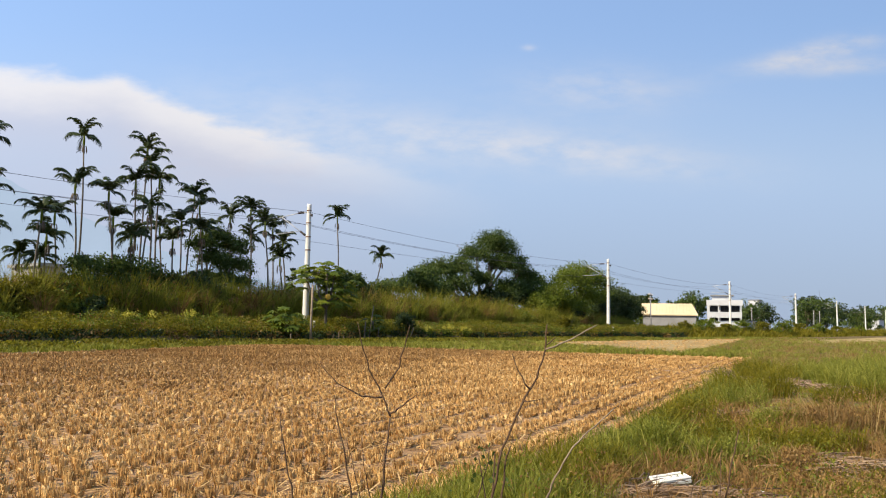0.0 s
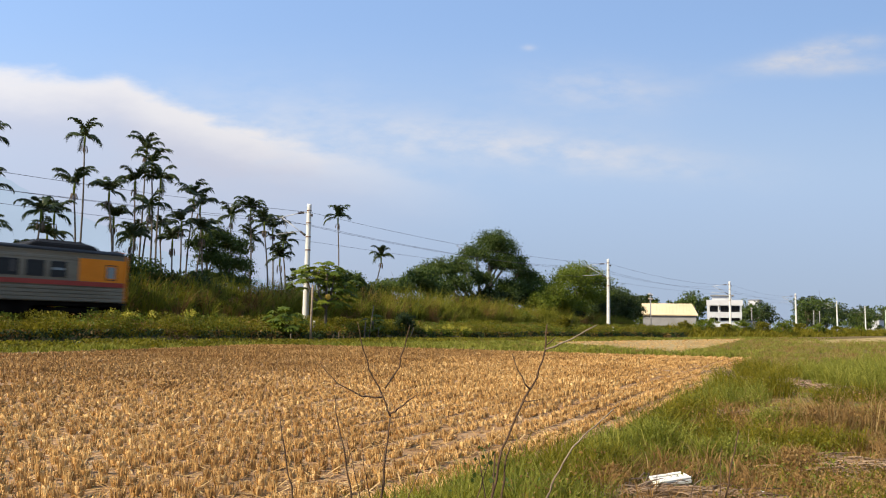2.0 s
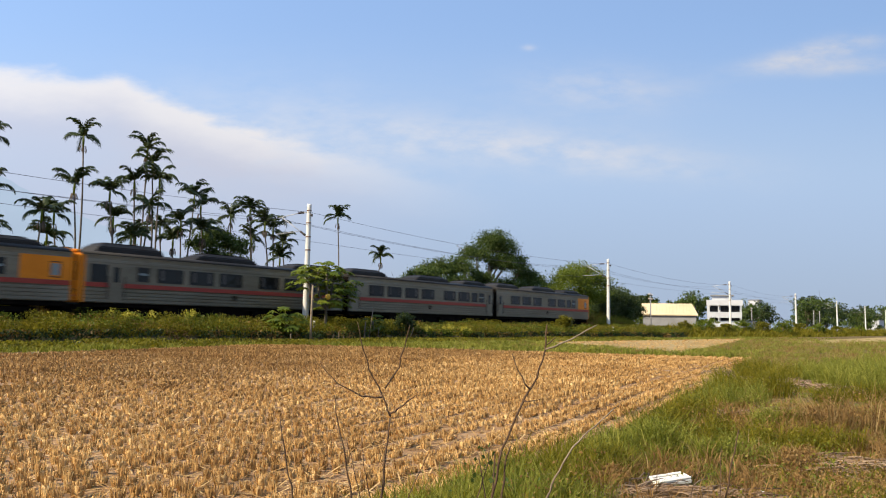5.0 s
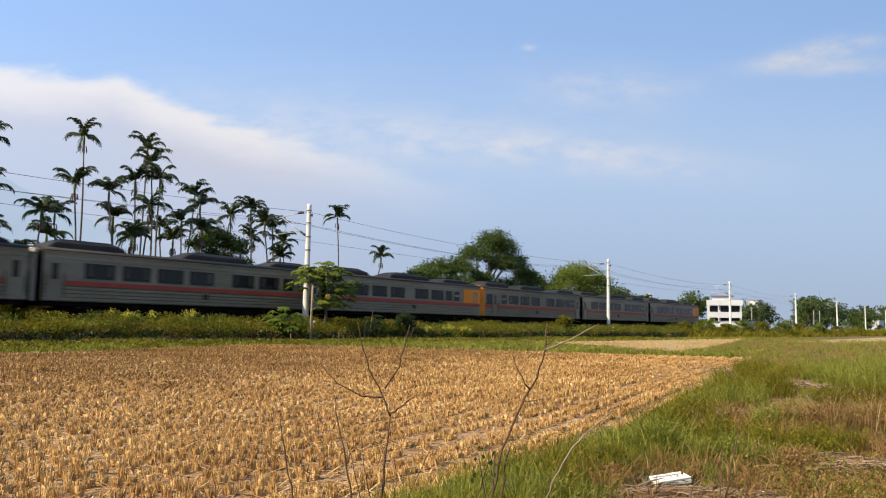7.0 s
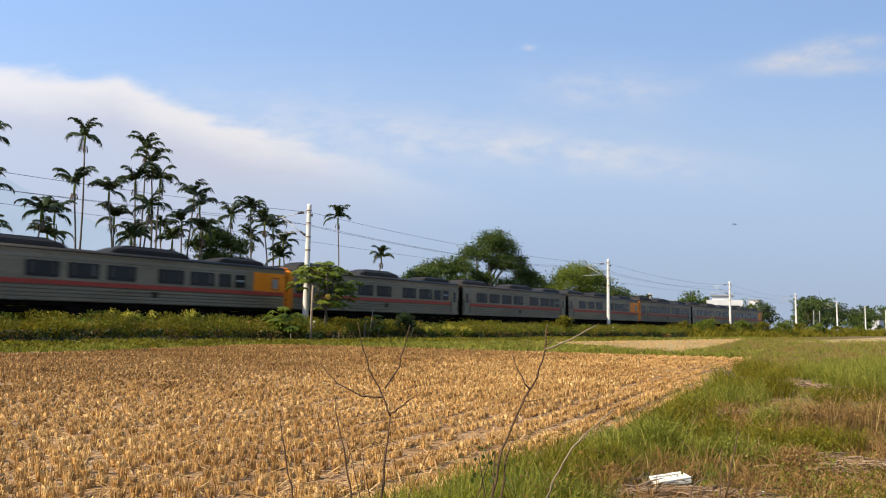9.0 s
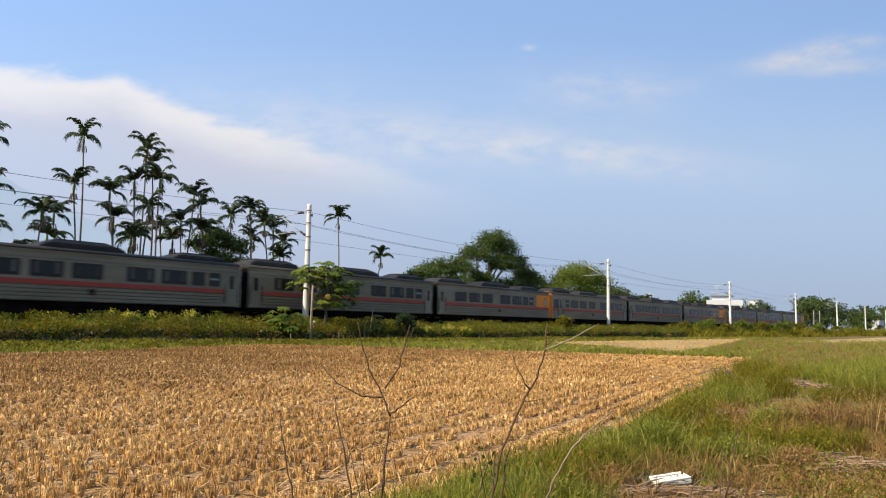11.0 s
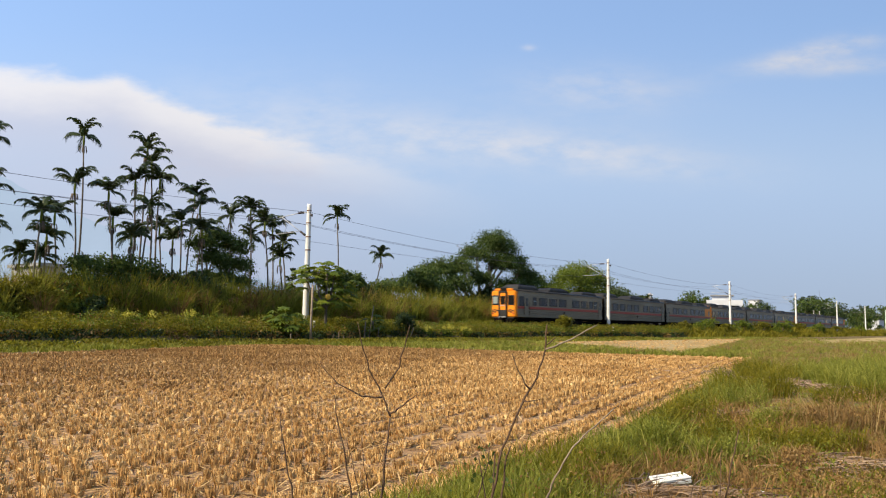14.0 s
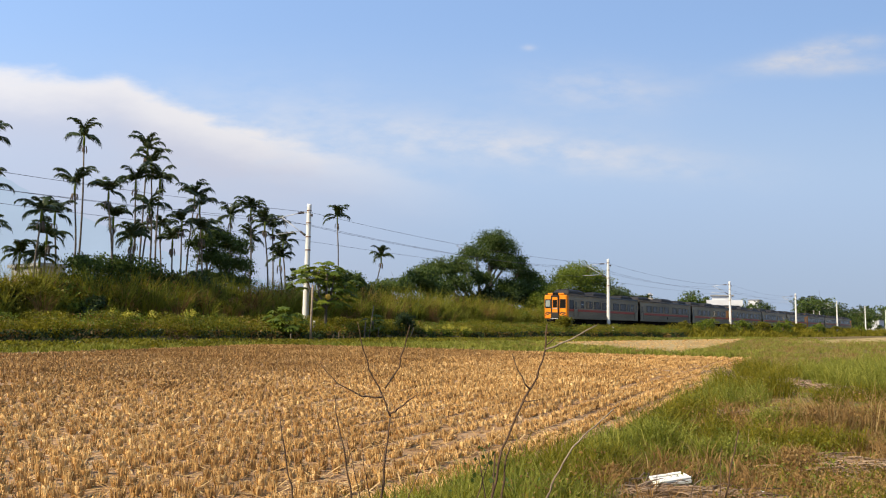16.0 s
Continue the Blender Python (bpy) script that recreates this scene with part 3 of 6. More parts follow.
def cab_end(root, x, way):
    """Orange cab face at x, looking along way (+1 or -1), with wrap-round corners."""
    o = lambda d: x + way * d

    def slab(name, d0, d1, y0, y1, z0, z1, mat, parent=root, label="", bevel=0.0):
        xs = sorted((o(d0), o(d1)))
        return part(name, boxed(xs[0], y0, z0, xs[1], y1, z1, bevel=bevel), mat, parent, label)
    face = slab("cab_face", -0.05, 0.24, -SIDE + 0.01, SIDE - 0.01, LOW - 0.02, HIGH + 0.06, "orange", label="orange painted driver's cab front", bevel=0.12)
    slab("brow", -0.1, 0.22, -SIDE * 0.72, SIDE * 0.72, HIGH + 0.06, HIGH + 0.26, "orange", face, bevel=0.06)
    slab("gangway_door", 0.235, 0.33, -0.36, 0.36, LOW + 0.05, 3.42, "orange", face, "orange gangway door in a dark frame", bevel=0.02)
    for y in (-0.41, 0.41):
        slab("gangway_frame", 0.22, 0.42, y - 0.055, y + 0.055, LOW - 0.1, 3.5, "black", face, bevel=0.01)
    slab("gangway_head", 0.22, 0.42, -0.46, 0.46, 3.44, 3.60, "black", face, bevel=0.02)
    slab("door_pane", 0.325, 0.345, -0.27, 0.27, 2.25, 3.1, "pane", face)
    slab("kick_plate", 0.33, 0.36, -0.34, 0.34, LOW + 0.02, 1.72, "black", face)
    slab("door_rail", 0.345, 0.37, -0.3, 0.3, 2.12, 2.18, "steel", face)
    for y, m in ((0.93, "pane"), (-0.93, "pane")):
        slab("windscreen_frame", 0.235, 0.252, y - 0.36, y + 0.36, 2.18, 3.18, "black", face)
        slab("windscreen", 0.25, 0.262, y - 0.31, y + 0.31, 2.24, 3.12, m, face)
    slab("blind", 0.262, 0.268, 0.66, 1.20, 2.35, 3.05, "blind", face, "pale blind behind the windscreen")
    for y in (-0.93, 0.93):
        for k, (dy, dz, w, h) in enumerate(((-0.2, 0.02, 0.28, 0.16), (0.08, 0.10, 0.30, 0.12), (0.03, -0.12, 0.24, 0.14), (0.26, -0.02, 0.16, 0.2))):
            slab("emblem", 0.236, 0.246, y + dy - w / 2, y + dy + w / 2, 1.62 + dz - h / 2, 1.62 + dz + h / 2, "black", face)
        slab("tail_lamp", 0.236, 0.30, y + (0.28 if y > 0 else -0.28) - 0.08, y + (0.28 if y > 0 else -0.28) + 0.08, 1.30, 1.44, "stripe", face, bevel=0.02)
    for y in (-0.17, 0.17):
        part("headlamp", bm_lamp(o(0.30), y, HIGH + 0.20, 0.13, way), "pane", face, "round dark roof headlamp")
    slab("lamp_housing", 0.05, 0.26, -0.36, 0.36, HIGH + 0.03, HIGH + 0.38, "black", face, bevel=0.03)
    slab("step", 0.2, 0.5, -0.45, 0.45, LOW - 0.04, LOW + 0.02, "steel", face)
    slab("cable_tray", 0.02, 0.22, -1.2, 1.2, LOW - 0.12, LOW - 0.03, "black", face)
    for y in (-0.85, -0.25, 0.3, 0.9):
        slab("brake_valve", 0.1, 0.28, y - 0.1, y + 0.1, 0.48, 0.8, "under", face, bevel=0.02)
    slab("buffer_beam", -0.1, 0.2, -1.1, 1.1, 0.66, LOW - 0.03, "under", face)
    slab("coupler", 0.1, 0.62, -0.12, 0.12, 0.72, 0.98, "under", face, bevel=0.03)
    for y in (-0.5, 0.5):
        part("brake_hose", tube_bm([(o(0.2), y, 0.95), (o(0.34), y, 0.8), (o(0.3), y * 1.1, 0.5), (o(0.2), y, 0.42)], 0.035), "black", face)


def bm_lamp(x, y, z, r, way):
    bm = bmesh.new()
    bmesh.ops.create_cone(bm, cap_ends=True, segments=14, radius1=r, radius2=r * 0.8, depth=0.14, matrix=Matrix.Translation((x, y, z)) @ Matrix.Rotation(way * math.pi / 2, 4, "Y"))
    return bm


def tube_bm(pts, r):
    bm = bmesh.new()
    v, t = tube(pts, [r] * len(pts), 6)
    vs = [bm.verts.new(q) for q in v]
    for q in t:
        bm.faces.new([vs[i] for i in q])
    return bm


def gangway(root, x, way):
    """Plain end with dark bellows, pale diaphragm hood and an end door."""
    o = lambda d: x + way * d

    def slab(name, d0, d1, y0, y1, z0, z1, mat, label="", bevel=0.0):
        xs = sorted((o(d0), o(d1)))
        return part(name, boxed(xs[0], y0, z0, xs[1], y1, z1, bevel=bevel), mat, root, label)
    # near-black panel paints the shaded gap between two cars
    slab("end_panel", 0.0, 0.03, -SIDE + 0.03, SIDE - 0.03, LOW, HIGH - 0.02, "under")
    slab("hood", 0.0, 0.26, -0.78, 0.78, HIGH - 0.14, HIGH + 0.16, "cream", "pale hood over the gangway", 0.06)
    slab("bellows", 0.03, 0.36, -0.6, 0.6, LOW, HIGH - 0.2, "black", bevel=0.04)
    for y in (-0.66, 0.66):
        slab("bellows_frame", 0.03, 0.2, y - 0.06, y + 0.06, LOW, HIGH - 0.12, "cream", bevel=0.015)
    slab("coupler", 0.0, 0.36, -0.14, 0.14, 0.65, 0.95, "under")


def rail_car(cab=0):
    """A stainless railcar; cab +1, -1 or 0 puts a driver's cab at that end."""
    words = "grimy stainless diesel railcar with red stripe and dark windows" if not cab else "stainless diesel railcar with an orange driver's cab and red stripe"
    root = tagged(new("railcar"), words, "railcar", "cars of the train")
    x0, x1 = car_shell(root, cab)
    for way, x in ((1, x1), (-1, x0)):
        if cab == way:
            cab_end(root, x, way)
        else:
            gangway(root, x, way)
    for sy in (-1, 1):
        # doors at plain ends; the cab end has a driver's window first
        ends = []
        for way, x in ((1, x1), (-1, x0)):
            if cab == way and way > 0:
                panel = part("orange_panel", boxed(x - 2.62, min(sy * SIDE, sy * (SIDE + 0.012)), 2.12, x, max(sy * SIDE, sy * (SIDE + 0.012)), 3.34), "orange", root, "orange cab side panel")
                window(panel, x - 0.82, 0.52, sy, 2.28, 3.02, "cab_window", "blind")
                ends.append(x - 3.0)
            elif cab == way:
                part("orange_panel", boxed(x, min(sy * SIDE, sy * (SIDE + 0.012)), LOW, x + 0.16, max(sy * SIDE, sy * (SIDE + 0.012)), HIGH - 0.04), "orange", root, "orange cab corner")
                window(root, x + 0.95, 0.85, sy, 2.18, 3.05, "cab_window", "")
                side_door(root, x + 1.95, sy)
                ends.append(x + 2.6)
            else:
                side_door(root, x - way * 0.62, sy)
                ends.append(x - way * 1.2)
        b, a = ends
        y = sy * SIDE
        part("stripe", boxed((x0 + 0.16 if cab < 0 else a), min(y, y + sy * 0.008), 1.87, (x1 if cab > 0 else b), max(y, y + sy * 0.008), 2.11), "stripe", root, "dull red waist stripe")
        # windows in pairs with wider piers
        small = 0.72
        x = b - 0.35 - small / 2
        window(root, x, small, sy, name="window", sash=True)
        x -= small / 2 + 0.40
        window(root, x - 0.42, 0.84, sy)
        x -= 0.84 + 0.42
        k = 0
        while x - 1.62 > a + 0.2:
            window(root, x - 0.81, 1.62, sy)
            x -= 1.62 + (0.55 if k != 1 else 1.5)
            k += 1
        if x - 0.8 > a + 0.1:
            window(root, x - 0.4, 0.66, sy, sash=True)
        # small data plates on the flank
        for dx in (0.0, 0.22):
            part("data_plate", boxed(-0.1 + dx, min(y, y + sy * 0.006), 1.42, 0.04 + dx, max(y, y + sy * 0.006), 1.72), "under", root)
    if cab > 0:
        pods = ((x1 - 12.4, x1 - 7.0, 0.50, 1.1), (x1 - 5.2, x1 - 1.2, 0.42, 0.9), (x0 + 0.5, x0 + 5.0, 0.48, 1.0))
    elif cab < 0:
        pods = ((x0 + 0.9, x0 + 5.2, 0.55, 0.6), (x0 + 7.2, x0 + 12.2, 0.50, 1.1), (x1 - 4.6, x1 - 0.6, 0.42, 0.9))
    else:
        pods = ((x0 + 0.4, x0 + 4.9, 0.50, 0.8), (x0 + 8.4, x0 + 13.4, 0.50, 1.1), (x1 - 4.4, x1 - 0.4, 0.42, 0.9))
    for q in pods:
        pod(root, *q)
    for x in (-6.9, 6.9):
        bogie(root, x)
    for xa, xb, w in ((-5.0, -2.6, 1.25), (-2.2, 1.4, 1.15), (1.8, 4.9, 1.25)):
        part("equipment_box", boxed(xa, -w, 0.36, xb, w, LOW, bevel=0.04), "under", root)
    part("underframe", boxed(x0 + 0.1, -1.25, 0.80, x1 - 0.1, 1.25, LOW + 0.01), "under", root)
    return root


lead, middle, tail = rail_car(1), rail_car(0), rail_car(-1)
train = []
for k in range(3):
    for kind in (lead, middle, tail):
        train.append(kind if k == 0 else copy_thing(kind, Matrix()))

# metres of the train's front along the railway, by seconds; it stands still from 14.6 s
FRONT = ((0, -15.1), (1, 4.25), (2, 23.6), (3, 43.0), (4, 62.2), (5.2, 85.3), (6.3, 106.4), (7, 119.9), (8, 138.6), (9, 157.05), (10.2, 179.2), (11.5, 203.0),
         (12.5, 221.0), (13.5, 238.75), (14.0, 247.6), (14.4, 254.8), (14.5, 256.6), (14.6, 258.4), (14.7, 258.45), (15.2, 258.45), (16, 258.45))


def motions():
    for k, car in enumerate(train):
        walk(car, [(t, Matrix.Translation(place(s - CAR * (k + 0.5) + 0.35, TRACK, RAIL)) @ RAILWAY) for t, s in FRONT])
    walk(bird, [(t, Matrix.Translation((x, 45.0, z)) @ Matrix.Rotation(radians(-8), 4, "Y")) for t, x, z in FLIGHT])
    for sg, wing in wings:
        beats = [(0, 0)] + [(8.0 + 0.1 * k, 38 if k % 2 else -26) for k in range(31)] + [(16, 0)]
        walk(wing, [(t, Matrix.Translation((0, sg * 0.022, 0.01)) @ Matrix.Rotation(radians(sg * a), 4, "X")) for t, a in beats])
    # the palms nod a little in the wind until the picture stands still
    for i, tree_ob in enumerate(palms):
        foot = tree_ob.matrix_basis.copy()
        rows = []
        for t in (0, 1.5, 3, 4.5, 6, 7.5, 9, 10.5, 12, 13.2, 14.4, 14.7, 16):
            a = 0.22 * math.sin(min(t, 14.6) * 0.9 + i * 1.7) + 0.12 * math.sin(min(t, 14.6) * 2.1 + i)
            rows.append((t, foot @ Matrix.Rotation(radians(a), 4, "Y")))
        walk(tree_ob, rows)

# ---- plants ----


def palm(s, p, top, seed, size=1.0, base=0.6):
    """Areca palm: thin ringed trunk, green crownshaft, arching feathered fronds."""
    rng = np.random.default_rng(seed)
    foot = place(s, p, 0)
    foot.z = base
    root = tagged(new("areca_palm"), "slender areca palm with drooping dark green fronds", "palm tree", "palms behind the railway")
    root.location = foot
    h = top - base
    bow = rng.uniform(-0.35, 0.35, 2)
    pts = [(bow[0] * math.sin(f * 3.0) + bow[1] * f * f, bow[1] * math.sin(f * 2.5), h * f) for f in np.linspace(0, 1, 9)]
    link("trunk", tubes("trunk", [(pts, np.linspace(0.085, 0.05, 9))], 8), "palm_bark", root)
    c = Vector(pts[-1])
    link("crownshaft", tubes("crownshaft", [([c - Vector((0, 0, 0.05)), c + Vector((0, 0, 0.45)), c + Vector((0, 0, 0.9))], [0.065, 0.08, 0.04])], 8), "leaf_bright", root)
    c = c + Vector((0, 0, 0.75))
    n = int(rng.integers(9, 13))
    vs, ts = [], []
    for i in range(n):
        a = 2 * math.pi * (i + rng.uniform(-0.3, 0.3)) / n
        rise = rng.choice([1.40, 1.15, 0.85, 0.5, 0.0], p=[0.20, 0.22, 0.24, 0.19, 0.15])
        length = size * rng.uniform(1.3, 1.75)
        out = Vector((math.cos(a), math.sin(a), 0))
        side = Vector((-math.sin(a), math.cos(a), 0))
        spine = []
        ang, pt = rise, c.copy()
        for k in range(9):
            spine.append((pt.copy(), ang))
            pt += (out * math.cos(ang) + Vector((0, 0, math.sin(ang)))) * (length / 8)
            ang -= 0.06 + 0.042 * k
        for k in range(8):
            q0, q1 = spine[k][0], spine[k + 1][0]
            b = len(vs)
            vs += [q0 - side * 0.02, q0 + side * 0.02, q1 + side * 0.015, q1 - side * 0.015]
            ts += [(b, b + 1, b + 2), (b, b + 2, b + 3)]
        for k in range(1, 9):
            q, ang = spine[k]
            fwd = out * math.cos(ang) + Vector((0, 0, math.sin(ang)))
            ll = size * (0.56 if k < 7 else 0.40) * rng.uniform(0.8, 1.15)
            for sg in (-1, 1):
                for j in range(3):
                    o = q - fwd * (length / 24) * j
                    tip = o + side * sg * ll * 0.5 + fwd * ll * 0.62 - Vector((0, 0, ll * rng.uniform(0.1, 0.65)))
                    b = len(vs)
                    vs += [o, o + fwd * 0.07, (o + tip) / 2 + fwd * 0.07 + Vector((0, 0, 0.04)), tip]
                    ts += [(b, b + 1, b + 2), (b, b + 2, b + 3)]
    crown = link("crown", mesh_of("crown", [tuple(v) for v in vs], ts), "leaf_palm", root)
    # hanging flower stalks and dead frond below the crown
    runs = []
    for i in range(7):
        a = rng.uniform(0, 6.28)
        o = Vector((math.cos(a), math.sin(a), 0))
        b = Vector(pts[-1])
        drop = rng.uniform(0.3, 0.65)
        runs.append(([b, b + o * 0.16 + Vector((0, 0, 0.04)), b + o * 0.22 - Vector((0, 0, drop * 0.6)), b + o * 0.2 - Vector((0, 0, drop))], [0.02, 0.03, 0.045, 0.02]))
    link("skirt", tubes("skirt", runs, 5), "bark", root)
    return root


def crown_mesh(blobs, n, size, rng, gap=0.5):
    """Leaf clumps scattered over lumpy shells, with gaps between clumps."""
    weights = np.array([b[3] ** 2 for b in blobs])
    counts = np.maximum(1, n * weights / weights.sum()).astype(int)
    V, T, off = [], [], 0
    for (bx, by, bz, r), cnt in zip(blobs, counts):
        per = 42
        clumps = max(3, cnt // per)
        d = rng.normal(size=(clumps, 3))
        d /= np.linalg.norm(d, axis=1)[:, None]
        d[:, 2] = np.where(d[:, 2] < -0.35, -d[:, 2] * 0.6, d[:, 2])
        rad = r * rng.uniform(0.2, 1.15, clumps) ** 0.6
        cen = np.array([bx, by, bz]) + d * rad[:, None] * np.array([1, 1, 0.8])
        cs = r * rng.uniform(0.10, 0.26, clumps) * (0.6 + gap)
        idx = np.repeat(np.arange(clumps), per)
        pts = cen[idx] + np.clip(rng.normal(size=(len(idx), 3)), -1.7, 1.7) * cs[idx][:, None] * np.array([1, 1, 0.66])
        v, t = leaves(pts, size, rng, out=d[idx])
        V.append(v), T.append(t + off)
        off += len(v)
    return mesh_of("crown", np.concatenate(V), np.concatenate(T))


def tree(name, s, p, base, blobs, n, size, seed, material, label, trunk=0.3, group=""):
    """Broadleaf tree: forked tapered trunk, limbs reaching into each crown lump. Lumps are (along, across, up, radius) from the foot."""
    rng = np.random.default_rng(seed)
    root = tagged(new(name), label, "bush" if "bush" in name else "tree", group)
    root.matrix_basis = Matrix.Translation(place(s, p, base)) @ RAILWAY
    fork = min(b[2] for b in blobs) * 0.5
    runs = [([(0, 0, -0.3), (0.05, 0, fork * 0.5), (0.0, 0.05, fork)], [trunk, trunk * 0.8, trunk * 0.7])]
    for bx, by, bz, r in blobs:
        j = rng.normal(size=3) * 0.25
        runs.append(([(0, 0.05, fork * 0.9), (bx * 0.4 + j[0], by * 0.4 + j[1], fork + (bz - fork) * 0.55), (bx * 0.8, by * 0.8, bz)], [trunk * 0.6, trunk * 0.38, trunk * 0.16]))
        for k in range(3):
            e = rng.normal(size=3) * r * 0.5
            runs.append(([(bx * 0.8, by * 0.8, bz), (bx + e[0], by + e[1], bz + abs(e[2]))], [trunk * 0.16, trunk * 0.05]))
    link("trunk", tubes("trunk", runs, 6), "bark", root)
    link("crown", crown_mesh(blobs, n, size, rng), material, root)
    return root


def lumps(width, height, low, count, seed, depth=0.6, r=(0.2, 0.34)):
    """Crown lumps within a rounded outline."""
    rng = np.random.default_rng(seed)
    res = []
    for i in range(count):
        a = math.pi * (i + 0.5) / count
        f = rng.uniform(0.35, 0.8)
        rr = rng.uniform(*r) * min(width, height)
        res.append((-math.cos(a) * width * 0.5 * f * 1.05, rng.uniform(-0.3, 0.3) * width * depth, low + (height - low) * (0.15 + 0.75 * math.sin(a) * rng.uniform(0.6, 1.0)) - rr * 0.3, rr))
    return res


def scatter(n, s0, s1, p0, p1, rng):
    s, p = rng.uniform(s0, s1, n), rng.uniform(p0, p1, n)
    x = -p * math.cos(TH) + s * math.sin(TH)
    y = p * math.sin(TH) + s * math.cos(TH)
    return s, p, np.stack([x, y, ground_z(x, y)], 1)


def patch(s, p, scale, seed):
    """Smooth random field between 0 and 1."""
    rng = np.random.default_rng(seed)
    f = np.zeros_like(s)
    for k in range(6):
        a, ph = rng.uniform(0, 6.28), rng.uniform(0, 6.28)
        w = scale * rng.uniform(0.6, 1.8)
        f += np.sin((s * math.cos(a) + p * math.sin(a)) * w + ph)
    return np.clip(0.5 + f / 6, 0, 1)


def stuff(name, me, material, label, category):
    return tagged(link(name, me, material, None), label, category, kind="stuff")


def stubble():
    """Rice stubble in rows parallel to the field's edge: dense clumps of cut stalks."""
    rng = np.random.default_rng(5)
    d = Vector((12.1, 24.6)).normalized()
    row, gap = 0.28, 0.18
    i = np.arange(-250, 34)
    j = np.arange(0, 300)
    I, J = np.meshgrid(i, j, indexing="ij")
    I, J = I.ravel(), J.ravel()
    a = J * gap + rng.normal(0, 0.018, len(J)) + (I % 2) * gap / 2
    b = I * row - (I % 2) * 0.075 + rng.normal(0, 0.012, len(J)) + 0.05 * np.sin(J * 0.06 + I * 0.02)
    x = 0.4 + d.x * a + d.y * b
    y = 3.9 + d.y * a - d.x * b
    s, p = along(x, y)
    keep = in_field(s, p - 0.03) & in_field(s, p) & (y > 3.5) & (x > -0.66 * y - 1.5) & (rng.uniform(size=len(x)) > 0.03)
    # wheel lanes of the harvester lie flattened
    keep &= ~(np.isin(I % 13, [4]) & (rng.uniform(size=len(x)) > 0.45))
    x, y, I, b = x[keep], y[keep], I[keep], b[keep]
    # rows farther from the verge take the darker brown straw more often
    dark_clump = np.interp(b + 1.2 * np.sin(y * 0.5), [-15, -5], [1.0, 0.0]) > rng.uniform(0.15, 0.85, len(b))
    hill_h = 0.112 * rng.uniform(0.8, 1.2, len(x)) * (0.78 + 0.4 * patch(x, y, 0.35, 3))
    hill_r = 0.043 * rng.uniform(0.75, 1.2, len(x))
    for pick_dark, (name, lo, hi, per, wide) in itertools.product((False, True), (("rice_stubble", 0, 10, 64, 0.0062), ("rice_stubble", 10, 16, 34, 0.0088), ("rice_stubble", 16, 25, 18, 0.0145), ("rice_stubble", 25, 90, 11, 0.026))):
        k = (y >= lo) & (y < hi) & (dark_clump == pick_dark)
        n = int(k.sum())
        idx = np.repeat(np.arange(n), per)
        f = np.sqrt(rng.uniform(size=len(idx)))
        an = rng.uniform(0, 6.28, len(idx))
        rad = hill_r[k][idx] * f
        px, py = x[k][idx] + rad * np.cos(an), y[k][idx] + rad * np.sin(an)
        pts = np.stack([px, py, ground_z(px, py) + 0.01], 1)
        h = hill_h[k][idx] * rng.uniform(0.62, 1.15, len(idx)) * (1.05 - 0.22 * f)
        me = blades(name, pts, h, np.full(len(idx), wide) * rng.uniform(0.7, 1.3, len(idx)), 0.16 * f + np.abs(rng.normal(0.0, 0.12, len(idx))), rng, 0.5, an + rng.normal(0, 0.5, len(idx)), True)
        stuff(name, me, "straw_dark" if pick_dark else "straw", "rows of cut darker brown rice stubble" if pick_dark else "rows of cut golden rice stubble", "stubble")
    # the tightly packed hearts of the clumps
    for pick_dark in (False, True):
        k = (y < 26) & (dark_clump == pick_dark)
        cx, cy, ch, cr = x[k], y[k], hill_h[k] * 0.72, hill_r[k] * 0.80
        m, sides = len(cx), 6
        turn = rng.uniform(0, 6.28, m)[:, None] + np.arange(sides)[None] * (2 * math.pi / sides)
        swell = cr[:, None] * rng.uniform(0.75, 1.2, (m, sides))
        foot = ground_z(cx, cy)[:, None] + np.zeros((m, sides))
        low = np.stack([cx[:, None] + np.cos(turn) * swell * 0.85, cy[:, None] + np.sin(turn) * swell * 0.85, foot], -1)
        top = np.stack([cx[:, None] + np.cos(turn) * swell * 1.15, cy[:, None] + np.sin(turn) * swell * 1.15, foot + ch[:, None] * rng.uniform(0.75, 1.15, (m, sides))], -1)
        tip = np.stack([cx, cy, foot[:, 0] + ch], -1)[:, None]
        V = np.concatenate([low, top, tip], 1).reshape(-1, 3)
        one = []
        for q in range(sides):
            r = (q + 1) % sides
            one += [(q, r, sides + r), (q, sides + r, sides + q), (sides + q, sides + r, 2 * sides)]
        T = ((np.arange(m) * (2 * sides + 1))[:, None, None] + np.array(one)[None]).reshape(-1, 3)
        stuff("stubble_hearts", mesh_of("stubble_hearts", V, T), "straw_dark" if pick_dark else "straw", "dense hearts of cut rice stubble clumps", "stubble")
    # loose straw lying on the mud
    n = 24000
    y = 4.0 + 42 * rng.uniform(size=n) ** 1.5
    x = rng.uniform(-0.62, 0.36, n) * y
    s, p = along(x, y)
    k = in_field(s, p)
    x, y = x[k], y[k]
    n = len(x)
    pts = np.stack([x, y, ground_z(x, y) + 0.03], 1)
    an = rng.uniform(0, 6.28, n)
    ln = rng.uniform(0.08, 0.3, n) * (1 + y / 40)
    dv = np.stack([np.cos(an), np.sin(an), rng.uniform(-0.05, 0.2, n)], 1) * ln[:, None]
    w = np.stack([-np.sin(an), np.cos(an), np.zeros(n)], 1) * (0.004 + 0.0004 * y)[:, None]
    V = np.stack([pts - w, pts + w, pts + dv + w, pts + dv - w], 1).reshape(-1, 3)
